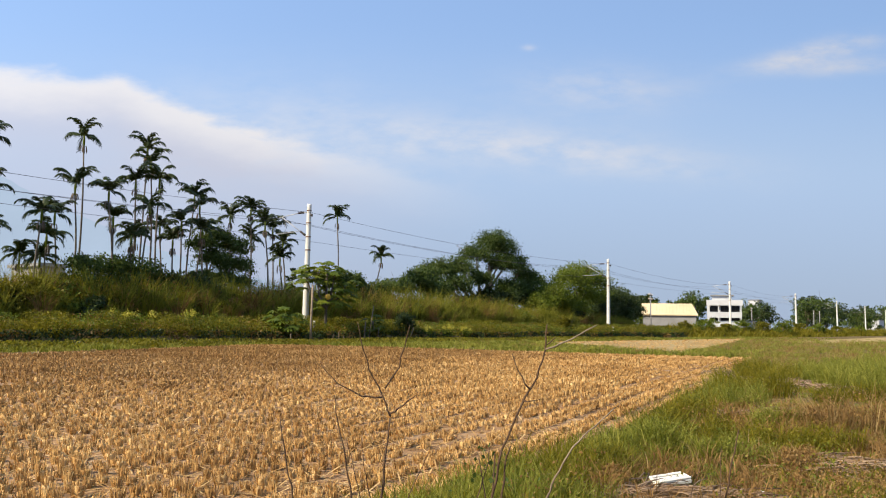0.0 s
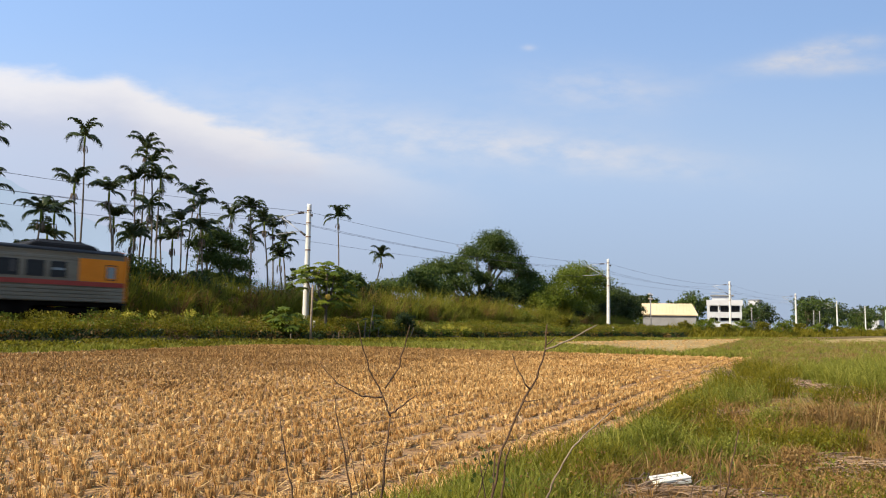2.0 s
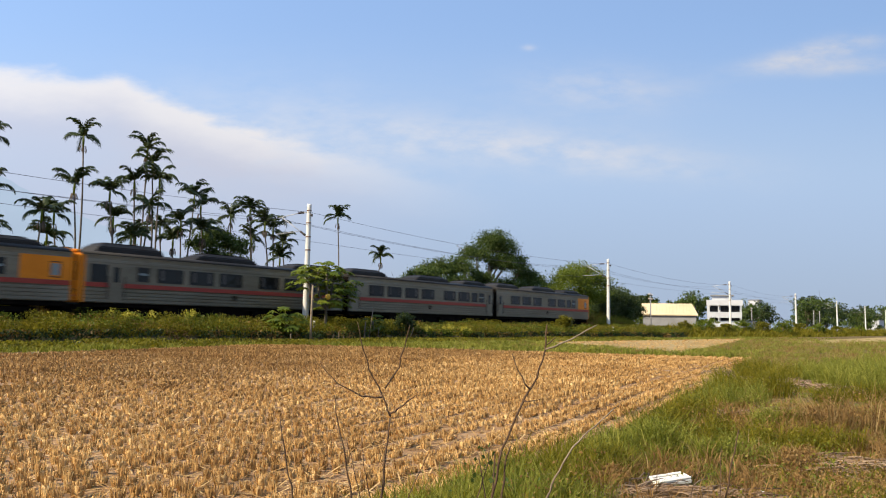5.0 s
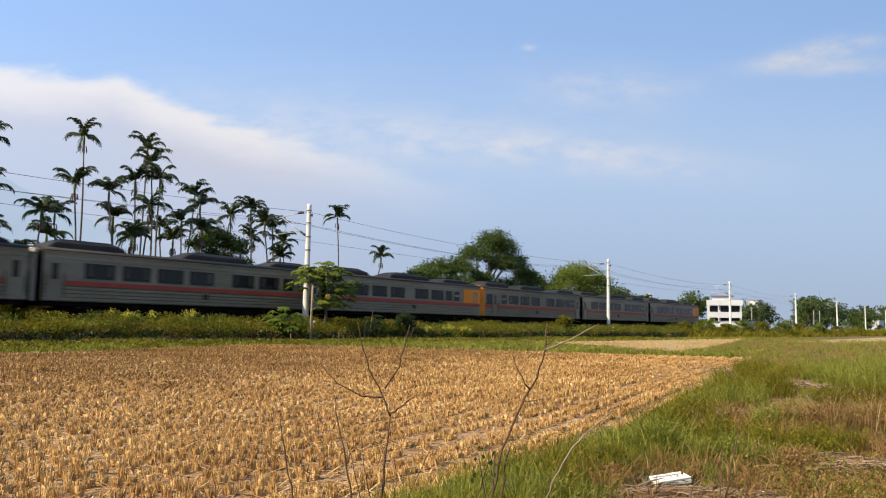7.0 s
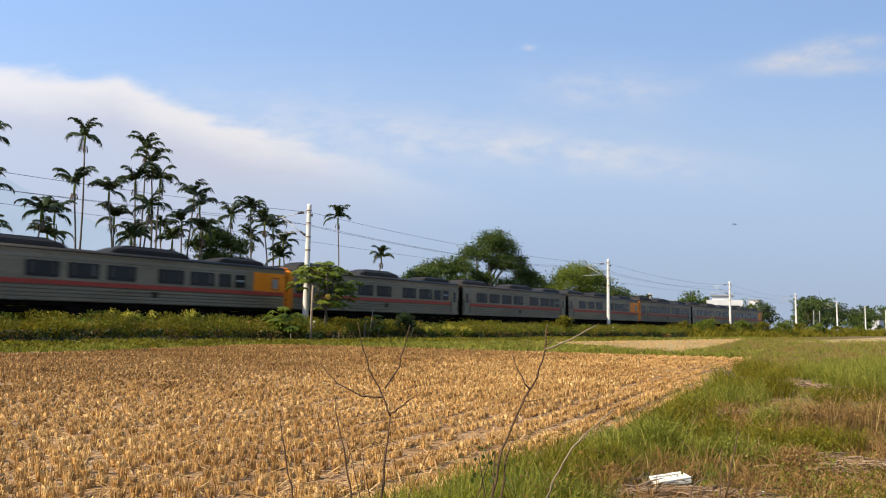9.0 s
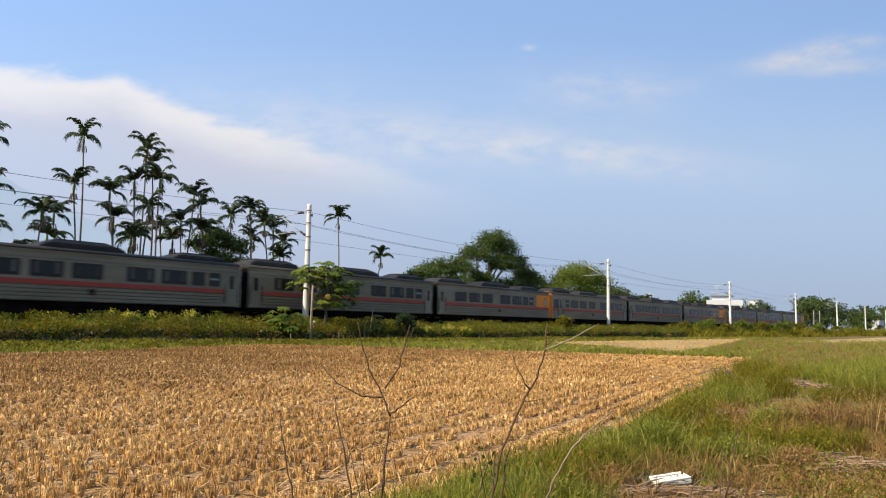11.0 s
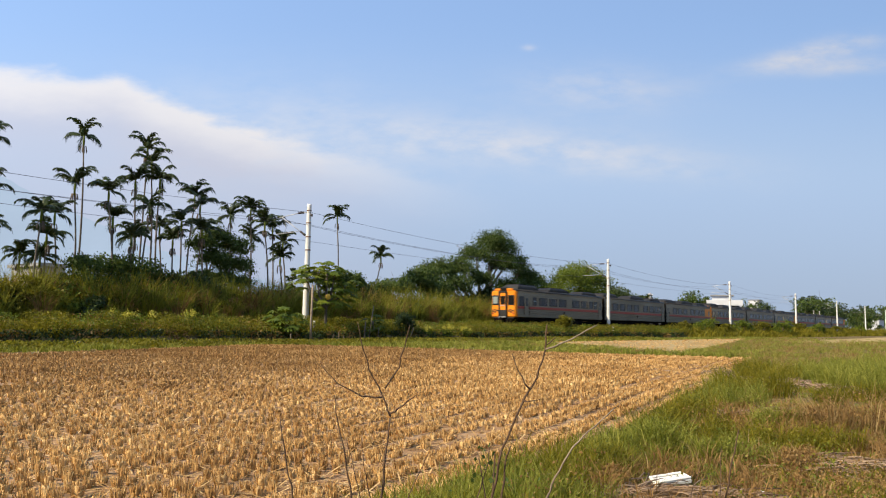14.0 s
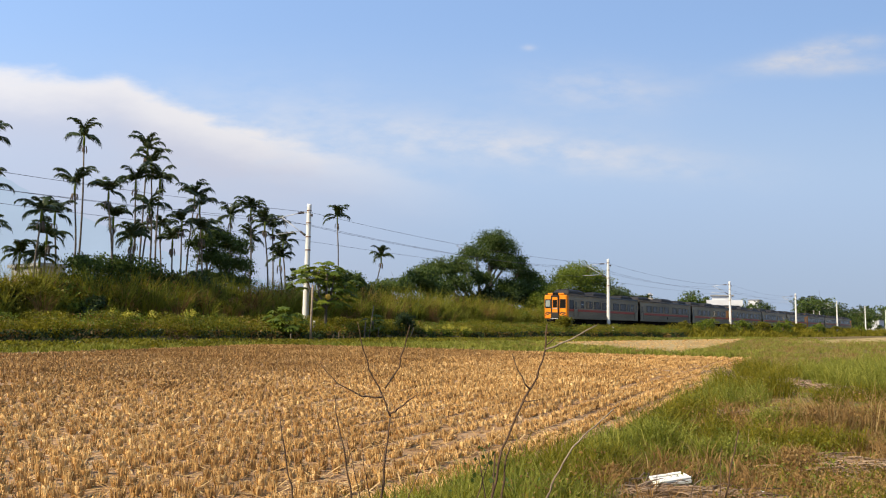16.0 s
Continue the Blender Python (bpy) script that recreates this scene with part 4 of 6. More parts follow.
    T = ((np.arange(n) * 4)[:, None, None] + np.array([[0, 1, 2], [0, 2, 3]])[None]).reshape(-1, 3)
    stuff("loose_straw", mesh_of("loose_straw", V, T), "straw", "loose pale straw lying on the paddy mud", "straw")


def tufts(name, x, y, per, height, width, spread, lean, material, label, category, rng, lift=0.0):
    """Tufts of blades that fan out from their roots."""
    n = len(x)
    idx = np.repeat(np.arange(n), per)
    an = rng.uniform(0, 6.28, len(idx))
    f = np.sqrt(rng.uniform(size=len(idx)))
    px, py = x[idx] + spread[idx] * f * np.cos(an), y[idx] + spread[idx] * f * np.sin(an)
    pts = np.stack([px, py, ground_z(px, py) - 0.01 + lift], 1)
    h = height[idx] * rng.uniform(0.45, 1.15, len(idx))
    me = blades(name, pts, h, width[idx] * rng.uniform(0.6, 1.4, len(idx)), lean * (0.25 + f) * rng.uniform(0.4, 1.5, len(idx)), rng, 0.55, an + rng.normal(0, 0.6, len(idx)))
    return stuff(name, me, material, label, category)


# trodden and bare spots on the verge: x, y, half widths
BARE = ((8.7, 20.5, 0.95, 5.2), (4.65, 11.75, 0.65, 0.32), (3.75, 10.3, 0.28, 0.30), (4.0, 7.25, 0.75, 0.42), (6.2, 15.0, 0.25, 0.9))


def verge_grass():
    """The rough verge beside the field: a green edge, a trodden path, lush and withered stands."""
    rng = np.random.default_rng(11)
    n = 26000
    y = 4.3 + 125 * rng.uniform(size=n) ** 2.7
    x = y * rng.uniform(-0.12, 0.68, n)
    s, p = along(x, y)
    inside = np.where(s < 39.5, p - field_edge(s) < rng.normal(0.06, 0.12, n), p < 31) & ~in_second(s, p) & ~((s > 118) & (p < 26 - 400 / s) & (p > -30) & (rng.uniform(size=n) > 0.2))
    path = 4.3 + (y - 11.0) * 0.517
    off = (x - path + 0.35 * np.sin(y * 0.9) + 0.2 * np.sin(y * 2.3)) / (0.32 + 0.024 * y)
    wild = patch(x, y, 1.2, 21) * 0.5 + patch(x, y, 3.2, 22) * 0.5 + rng.normal(0, 0.12, n)
    trodden = np.exp(-off ** 2) * np.clip((y - 8.0) / 3, 0, 1) * (0.6 + 1.1 * wild) * np.interp(y, [22, 45], [1.0, 0.6])
    hollow = np.exp(-((x - 3.35) / 0.5) ** 2 - ((y - 9.2) / 0.5) ** 2)
    bare = (trodden + wild * 0.9 > 1.35) | (hollow > 0.35) | ((wild > 0.68) & (y < 14) & (p < field_edge(s) - 1.2))
    withered = ((y > 26) & (wild > 0.53)) | ((y < 12.6) & (p < field_edge(s) - 1.0) & (wild + 0.12 * np.clip(off, -1, 1) > 0.50)) | (trodden > 0.7)
    inner = np.clip((field_edge(s) - p - 0.8) / 0.6, 0, 1) * np.interp(y, [13, 19], [1, 0])
    clear = np.exp(-((x - 1.78) / 0.42) ** 2 - ((y - 6.2) / 0.42) ** 2) > 0.3
    for cx, cy, ax, ay in BARE:
        clear |= (np.exp(-((x - cx) / ax) ** 2 - ((y - cy) / ay) ** 2) > 0.3 + 0.3 * (wild - 0.5))
    thin = inside & ~bare & ~clear & ~((inner > 0.5) & (rng.uniform(size=n) > 0.34))
    far = 1 + y / 26
    tall = (1 - 0.66 * inner) * (0.55 + 0.9 * patch(x, y, 0.9, 24)) * rng.lognormal(0, 0.3, n) * np.minimum(far, 1.6)
    lush = np.where((off > 0.6) & (y > 12.5) & (y < 30), 1.05, 1.0) * np.where(trodden > 0.45, 0.7, 1.0)
    pale = wild > 0.58
    for name, k, h, wd, ln, material, label in (
            ("green_grass", thin & ~withered & ~pale, 0.145, 0.0065, 0.55, "grass", "lush green grass along the field's edge"),
            ("pale_grass", thin & ~withered & pale, 0.15, 0.0065, 0.6, "weed", "olive and yellowing grass on the verge"),
            ("dry_grass", thin & withered, 0.13, 0.006, 0.8, "grass_dry", "dry brown grass and withered stems")):
        tufts(name, x[k], y[k], 16, h * tall[k] * (lush[k] if name != "dry_grass" else 1.0), wd * far[k], (0.05 + 0.07 * patch(x[k], y[k], 2.0, 26)) * far[k], ln, material, label, "grass", rng)
    # fine short growth between the tufts
    n = 90000
    y = 4.4 + 40 * rng.uniform(size=n) ** 2.0
    x = y * rng.uniform(-0.05, 0.68, n)
    s, p = along(x, y)
    k = (p < field_edge(s) - 0.02) & (s < 39.5)
    x, y = x[k], y[k]
    mix = patch(x, y, 2.2, 28) + rng.normal(0, 0.2, len(x))
    for name, q, material, label in (("short_grass", mix < 0.5, "grass", "short green growth on the verge"), ("straw_litter", mix >= 0.5, "grass_dry", "short dry litter on the verge")):
        m = int(q.sum())
        pts = np.stack([x[q], y[q], ground_z(x[q], y[q]) - 0.01], 1)
        stuff(name, blades(name, pts, rng.uniform(0.03, 0.10, m), (0.006 + 0.0004 * y[q]), np.abs(rng.normal(0.8, 0.5, m)), rng), material, label, "grass")
    # low withered and green tufts over the bare ground nearest the path
    n = 2600
    y = rng.uniform(4.9, 13.0, n)
    x = y * rng.uniform(0.08, 0.68, n)
    s, p = along(x, y)
    k = (p < field_edge(s) - 0.7) & (np.exp(-((x - 1.85) / 0.40) ** 2 - ((y - 6.2) / 0.40) ** 2) < 0.3)
    x, y = x[k], y[k]
    tone = patch(x, y, 1.5, 51) * 0.6 + patch(x, y, 4.5, 52) * 0.4 + 0.22 * np.exp(-((x - 5.0) / 1.5) ** 2 - ((y - 9.6) / 1.3) ** 2) + rng.normal(0, 0.07, len(x))
    for name, q, h, material, label in (("green_tufts", tone < 0.44, 0.13, "weed", "low green tufts on the verge"), ("withered_tufts", (tone >= 0.44) & (tone < 0.60), 0.12, "grass_dry", "low withered straw-coloured tufts"),
                                        ("brown_tufts", tone >= 0.60, 0.17, "reed_brown", "reddish brown withered stand of weeds")):
        m = int(q.sum())
        tufts(name, x[q], y[q], 18, h * rng.lognormal(0, 0.35, m), np.full(m, 0.006) * (1 + y[q] / 20), rng.uniform(0.03, 0.11, m), 0.9, material, label, "grass", rng)
    # broad-leaved weeds in stands
    for name, n, cond, size, hmax, material, label in (
            ("leafy_weeds", 30000, lambda x, y, s, p: (patch(x, y, 2.4, 31) > 0.56) & (y < 24), 0.021, 0.18, "leaf_bright", "low broad-leaved green weeds on the verge"),
            ("olive_weeds", 30000, lambda x, y, s, p: (patch(x, y, 2.9, 35) > 0.55) & (y < 16), 0.019, 0.20, "leaf_olive", "low olive weeds on the verge"),
            ("withered_weeds", 40000, lambda x, y, s, p: (patch(x, y, 1.6, 33) + 0.3 * np.exp(-((x - 5.0) / 1.6) ** 2 - ((y - 9.6) / 1.3) ** 2) > 0.56) & (y < 15), 0.018, 0.24, "reed_brown", "withered reddish brown weeds on bare earth")):
        y = 4.6 + 22 * rng.uniform(size=n) ** 1.7
        x = y * rng.uniform(0.0, 0.66, n)
        s, p = along(x, y)
        k = (p < field_edge(s) - 0.6) & cond(x, y, s, p) & (np.exp(-((x - 1.78) / 0.42) ** 2 - ((y - 6.2) / 0.42) ** 2) < 0.3)
        x, y = x[k], y[k]
        z = ground_z(x, y) + rng.uniform(0.01, 1.0, len(x)) ** 1.4 * hmax * (0.5 + patch(x, y, 4.0, 37))
        v, t = leaves(np.stack([x, y, z], 1), size * (1 + y / 20), rng, 0.5)
        stuff(name, mesh_of(name, v, t), material, label, "weeds")



# stands of weeds on the verge: x, y, half widths, height, kind
STANDS = ((2.85, 9.3, 0.75, 0.55, 0.34, "olive"), (3.3, 11.1, 0.7, 0.5, 0.36, "olive"), (4.35, 9.9, 0.45, 0.35, 0.32, "green"), (5.3, 9.9, 0.95, 0.55, 0.44, "brown"), (6.6, 10.6, 0.8, 0.5, 0.42, "brown"), (3.75, 8.5, 0.75, 0.45, 0.26, "olive"),
          (2.75, 7.55, 0.45, 0.3, 0.27, "green"), (1.55, 7.35, 0.4, 0.35, 0.30, "olive"), (3.2, 7.3, 0.4, 0.3, 0.22, "brown"), (1.36, 6.3, 0.13, 0.1, 0.24, "brown"))
STANDS_2 = ((3.05, 6.4, 0.24, 0.16, 0.19, "brown"), (10.2, 17.6, 1.5, 2.4, 0.42, "green"), (12.0, 22.0, 2.0, 2.2, 0.42, "green"), (6.1, 15.6, 0.8, 1.0, 0.48, "olive"), (7.9, 14.0, 1.2, 0.8, 0.30, "olive"), (4.7, 7.9, 0.35, 0.25, 0.26, "brown"),
            (5.0, 13.3, 0.6, 0.6, 0.36, "green"), (2.1, 8.2, 0.5, 0.5, 0.30, "green"), (9.0, 21.5, 0.8, 1.6, 0.44, "olive"))


def weed_mounds():
    """Domed stands of leafy and grassy weeds that give the verge its lumps and hollows."""
    rng = np.random.default_rng(83)
    kinds = dict(green=("green_weeds", "grass", "grass", "lush green weed stand on the verge"), olive=("olive_weeds", "leaf_olive", "weed", "tangled olive weed stand on the verge"),
                 brown=("withered_weeds", "reed_brown", "grass_dry", "rusty brown withered weed stand on the verge"))
    for x0, y0, rx, ry, h, kind in STANDS + STANDS_2:
        name, leafy, bladed, label = kinds[kind]
        m = max(2, int(4.5 * rx * ry / (h * h) ** 0.75))
        an, f = rng.uniform(0, 6.28, m), np.sqrt(rng.uniform(size=m))
        cx, cy = x0 + rx * f * np.cos(an), y0 + ry * f * np.sin(an)
        ss, pp = along(cx, cy)
        keep = field_edge(ss) - pp > 0.55
        cx, cy, f = cx[keep], cy[keep], f[keep]
        m = len(cx)
        cr = h * rng.uniform(0.50, 0.95, m) * (1.1 - 0.35 * f)
        per = int(np.clip(5600 / max(m, 1), 380, 1200))
        idx = np.repeat(np.arange(m), per)
        d = rng.normal(size=(len(idx), 3))
        d[:, 2] = np.abs(d[:, 2])
        d /= np.linalg.norm(d, axis=1)[:, None]
        rad = cr[idx] * rng.uniform(0.5, 1.1, len(idx))
        q = np.stack([cx[idx], cy[idx], ground_z(cx[idx], cy[idx]) + cr[idx] * 0.35], 1) + d * rad[:, None] * np.array([0.9, 0.9, 1.15])
        v, tri = leaves(q, (0.013 + 0.0008 * cy[idx]) * rng.uniform(0.7, 1.5, len(idx)), rng, 0.5, d)
        stuff(name, mesh_of(name, v, tri), leafy, label, "weeds")
        tufts(name, cx, cy, 60 if kind != "green" else 110, cr * 1.9, 0.0055 + 0.00045 * cy, cr * 0.85, 0.5, bladed, label, "weeds", rng)


def bank_growth():
    """Low grass at the field's far side, weeds on the bank, reeds behind the track."""
    rng = np.random.default_rng(17)
    # low bright verge between the paddies and the bank
    s, p, pts = scatter(6500, -5, 125, 29.0, 34.5, rng)
    k = (~in_field(s, p - 0.1)) & (~in_second(s, p))
    s2, p2, pts2 = scatter(4200, 27, 60, 8, 31, rng)
    k2 = (~in_field(s2 - 0.1, p2)) & (~in_second(s2, p2)) & (s2 < 52 + (p2 - 17) * 0.6) & (p2 > field_edge(np.minimum(s2, 39)) + 0.3)
    pts = np.concatenate([pts[k], pts2[k2]])
    n = len(pts)
    tufts("low_grass", pts[:, 0], pts[:, 1], 9, rng.uniform(0.14, 0.36, n), rng.uniform(0.03, 0.05, n), rng.uniform(0.10, 0.25, n), 0.7, "grass", "low green grass between paddy and railway bank", "grass", rng)
    # leafy creepers over the low verge
    s, p, pts = scatter(60000, -5, 80, 30.0, 34.5, rng)
    k = (~in_field(s, p - 0.15)) & (patch(s, p, 0.9, 44) > 0.45) & (~in_second(s, p)) & (p > np.interp(s, [30, 60], [29, 31]))
    pts = pts[k]
    pts[:, 2] += rng.uniform(0.03, 0.36, len(pts))
    v, t = leaves(pts, 0.12, rng, 0.5)
    stuff("verge_creepers", mesh_of("verge_creepers", v, t), "leaf_olive", "low leafy green creepers before the bank", "creepers")
    # weeds on the bank's shoulder, in overlapping tufts
    s, p, pts = scatter(6500, -6, 112, 35.5, 39.0, rng)
    hh = (0.40 + 0.55 * patch(s, p, 0.7, 41)) * rng.lognormal(0, 0.18, len(s)) * np.where(s < 60, 0.80, 0.58)
    tufts("bank_weeds", pts[:, 0], pts[:, 1], 10, hh, rng.uniform(0.025, 0.05, len(s)), rng.uniform(0.12, 0.3, len(s)), 0.7, "weed", "tall olive green weeds on the railway bank", "weeds", rng)
    s, p, pts = scatter(2600, 100, 420, 34, 38.9, rng)
    hh = (0.6 + 1.0 * patch(s, p, 0.25, 47)) * rng.lognormal(0, 0.2, len(s))
    tufts("bank_weeds", pts[:, 0], pts[:, 1], 12, hh, rng.uniform(0.08, 0.16, len(s)), rng.uniform(0.3, 0.8, len(s)), 0.6, "weed", "distant green weeds along the railway bank", "weeds", rng)
    # leafy undergrowth crowning the shoulder, dark hollow below it
    for name, count, material, z0, z1, seed, label in (("bank_undergrowth", 90000, "leaf_olive", 0.25, 0.72, 43, "yellow-green leafy undergrowth on the railway bank"), ("bank_undergrowth", 60000, "leaf_bright", 0.15, 0.66, 48, "leafy green undergrowth on the railway bank"), ("bank_undergrowth", 16000, "reed_brown", 0.1, 0.6, 49, "brownish withered undergrowth on the bank")):
        s, p, pts = scatter(count, -4, 112, 35.35, 38.4, rng)
        lump = patch(s, p, 1.1, seed) * 0.6 + patch(s, p, 3.0, seed + 50) * 0.4
        k = lump > 0.46
        pts, lump = pts[k], lump[k]
        pts[:, 2] += rng.uniform(z0, z1, len(pts)) * (0.55 + lump * 0.9)
        v, t = leaves(pts, 0.10, rng, 0.5)
        stuff(name, mesh_of(name, v, t), material, label, "undergrowth")
    # growth hanging over the steep earth face; leaf_dark paints the shade below the shoulder
    for name, count, material, seed, label in (("face_growth", 42000, "leaf_dark", 91, "growth with shade painted dark into it, over the bank's earth face"), ("face_growth", 22000, "reed_brown", 93, "withered brown growth on the bank's earth face"), ("face_growth", 9000, "leaf_olive", 95, "olive growth on the bank's earth face")):
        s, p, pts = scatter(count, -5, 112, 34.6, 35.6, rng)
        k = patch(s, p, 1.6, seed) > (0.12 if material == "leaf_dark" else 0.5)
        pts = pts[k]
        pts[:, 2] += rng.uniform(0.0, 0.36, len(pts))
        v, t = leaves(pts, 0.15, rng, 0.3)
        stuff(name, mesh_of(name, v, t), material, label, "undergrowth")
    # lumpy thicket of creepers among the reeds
    # the leaf_dark scatter puts the shade of hollows into leaf colour
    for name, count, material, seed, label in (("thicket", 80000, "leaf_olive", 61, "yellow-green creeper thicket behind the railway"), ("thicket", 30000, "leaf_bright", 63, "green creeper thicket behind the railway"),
                                               ("thicket", 16000, "leaf_dark", 65, "dark leaves painting shaded hollows into the thicket behind the railway"), ("thicket", 26000, "reed_brown", 67, "withered brown creepers behind the railway")):
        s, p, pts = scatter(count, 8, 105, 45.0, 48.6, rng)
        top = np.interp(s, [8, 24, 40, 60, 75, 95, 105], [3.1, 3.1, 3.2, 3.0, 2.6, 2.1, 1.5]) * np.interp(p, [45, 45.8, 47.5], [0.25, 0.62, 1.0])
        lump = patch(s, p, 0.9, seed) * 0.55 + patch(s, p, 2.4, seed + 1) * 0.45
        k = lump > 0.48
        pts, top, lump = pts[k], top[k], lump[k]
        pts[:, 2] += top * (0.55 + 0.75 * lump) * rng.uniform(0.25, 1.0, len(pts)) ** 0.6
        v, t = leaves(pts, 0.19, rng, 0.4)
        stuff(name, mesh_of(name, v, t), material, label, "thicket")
    # reeds behind the track, in arching clumps with dark hollows between
    for name, count, material, seed, tall, label in (("reeds", 620, "reed", 45, 1.0, "tall dense green reeds behind the railway"), ("reeds", 190, "reed_brown", 46, 0.92, "withered brown reeds behind the railway"),
                                                     ("reeds", 150, "leaf_olive", 57, 1.05, "yellow-green reeds behind the railway")):
        s, p, pts = scatter(count, 8, 112, 45.0, 49.5, rng)
        hmax = np.interp(s, [8, 24, 40, 60, 75, 95, 112], [4.3, 4.3, 4.4, 4.7, 4.1, 3.3, 2.3])
        ch = tall * hmax * rng.uniform(0.62, 1.12, count) * np.interp(p, [45.0, 46.0, 48.0], [0.5, 0.8, 1.0])
        per = 95
        idx = np.repeat(np.arange(count), per)
        an = rng.uniform(0, 6.28, len(idx))
        f = np.sqrt(rng.uniform(size=len(idx)))
        q = pts[idx] + np.stack([np.cos(an), np.sin(an), np.zeros(len(idx))], 1) * (f * 0.42)[:, None]
        stuff(name, blades(name, q, ch[idx] * rng.uniform(0.45, 1.08, len(idx)), rng.uniform(0.035, 0.085, len(idx)), (0.06 + 0.42 * f) * rng.uniform(0.4, 1.4, len(idx)), rng, 0.75, an + rng.normal(0, 0.4, len(idx))), material, label, "reeds")


def papaya(s, p, base, h, seed, n, size, fruit=True):
    """Papaya: bare stem, big lobed leaves on long stalks."""
    rng = np.random.default_rng(seed)
    root = tagged(new("papaya_tree"), "papaya tree with large lobed leaves" + (" and a ripe yellow fruit" if fruit else ""), "papaya tree", "papaya trees by the railway")
    root.matrix_basis = Matrix.Translation(place(s, p, base)) @ RAILWAY
    runs = [([(0, 0, -0.2), (0.05, 0, h * 0.5), (0, 0, h)], [0.11, 0.09, 0.06])]
    heads = [(0, 0, h)]
    if fruit:
        for dx, dz in ((-1.75, -0.55), (-0.8, -0.1), (0.75, -0.3), (1.8, -0.95), (0.9, -1.5), (0.3, -2.2)):
            runs.append(([(0, 0, h * 0.4), (dx * 0.7, 0.1, h * 0.62 + dz * 0.2), (dx, 0, h + dz)], [0.08, 0.06, 0.05]))
            heads.append((dx, 0, h + dz))
    link("trunk", tubes("trunk", runs, 7), "palm_bark", root)
    vs, ts, stalks = [], [], []
    for hx, hy, hz in heads:
        for i in range(n):
            a, e = rng.uniform(0, 6.28), rng.uniform(-0.35, 0.9)
            ln = size * rng.uniform(0.7, 1.15)
            o = Vector((hx, hy, hz - rng.uniform(0, 0.35)))
            c = o + Vector((math.cos(a) * math.cos(e), math.sin(a) * math.cos(e), math.sin(e))) * ln
            stalks.append(([o, (o + c) / 2 + Vector((0, 0, 0.06)), c], [0.018, 0.014, 0.01]))
            b = len(vs)
            vs.append(c)
            fwd = Vector((math.cos(a), math.sin(a), -0.25))
            sd = Vector((-math.sin(a), math.cos(a), 0))
            lobes = 7
            for k in range(lobes):
                w = -1.9 + 3.8 * k / (lobes - 1)
                for dw, rr in ((-0.26, 0.26), (-0.14, 0.36), (0.0, 0.48), (0.14, 0.36), (0.26, 0.22)):
                    rr *= size * 0.9
                    vs.append(c + (fwd * math.cos(w + dw) + sd * math.sin(w + dw)) * rr - Vector((0, 0, rr * rng.uniform(0.2, 0.6))))
            for k in range(lobes * 5 - 1):
                ts.append((b, b + 1 + k, b + 2 + k))
    link("leaf_crown", mesh_of("leaf_crown", [tuple(v) for v in vs], ts), "leaf_bright", root)
    link("petiole", tubes("petiole", stalks, 4), "grass", root)
    if fruit:
        bm = bmesh.new()
        bmesh.ops.create_uvsphere(bm, u_segments=12, v_segments=8, radius=0.17, matrix=Matrix.Translation((-0.25, -0.45, h * 0.58)) @ Matrix.Diagonal((1.1, 0.9, 1.25, 1)))
        part("papaya_fruit", bm, "fruit", root, "ripe yellow papaya fruit")
    return root


def flower_bush(s, p, base, w, h, seed):
    rng = np.random.default_rng(seed)
    root = tagged(new("flowering_bush"), "small bush with pale yellow blossom on the bank", "bush", "yellow flowering bushes")
    root.matrix_basis = Matrix.Translation(place(s, p, base)) @ RAILWAY
    runs = [([(0, 0, -0.1), (dx * w * 0.3, 0, h * 0.5), (dx * w * 0.5, 0.1, h * 0.9)], [0.03, 0.02, 0.01]) for dx in (-1, -0.4, 0.3, 0.9)]
    link("stem", tubes("stem", runs, 5), "twig", root)
    k = 700
    pts = rng.normal(size=(k, 3)) * np.array([w * 0.28, 0.3, h * 0.2]) + np.array([0, 0, h * 0.55])
    v, t = leaves(pts, 0.13, rng, 0.5)
    link("foliage", mesh_of("foliage", v, t), "leaf_bright", root)
    cen = rng.normal(size=(9, 3)) * np.array([w * 0.27, 0.25, h * 0.10]) + np.array([0, -0.15, h * 0.92])
    pts = cen[rng.integers(0, 9, 330)] + rng.normal(size=(330, 3)) * 0.09
    v, t = leaves(pts, 0.10, rng, 0.5)
    link("blossom", mesh_of("blossom", v, t), "leaf_yellow", root)


# palms: along, across, crown height; grouped by stands
PALMS = ((27.2, 52.0, 14.5), (25.9, 50.0, 10.7), (22.6, 47.6, 8.3), (24.0, 49.0, 7.0), (23.3, 52.0, 5.9), (23.4, 50.0, 5.6), (28.1, 49.0, 10.4), (28.7, 50.0, 8.8), (30.6, 51.0, 11.8), (32.5, 53.0, 14.8),
         (32.0, 51.0, 13.4), (32.5, 50.0, 12.1), (30.5, 49.0, 9.8), (32.0, 52.0, 8.0), (34.6, 53.0, 9.0))
PALMS_2 = ((33.3, 49.0, 9.0), (36.2, 52.0, 11.6), (36.0, 50.0, 10.6), (41.2, 54.0, 10.8), (42.7, 53.0, 11.5), (42.5, 50.0, 10.0), (44.9, 52.0, 10.0), (45.3, 51.0, 8.7), (44.3, 50.0, 7.2),
           (44.5, 55.0, 9.2), (54.7, 54.0, 12.3), (58.7, 52.0, 8.6), (19.6, 48.0, 12.2), (19.8, 48.6, 9.4), (21.0, 50.5, 7.2), (29.6, 48.5, 7.4), (34.0, 51.0, 7.8), (35.4, 49.5, 8.6), (38.4, 53.0, 9.4), (24.8, 50.5, 8.6))

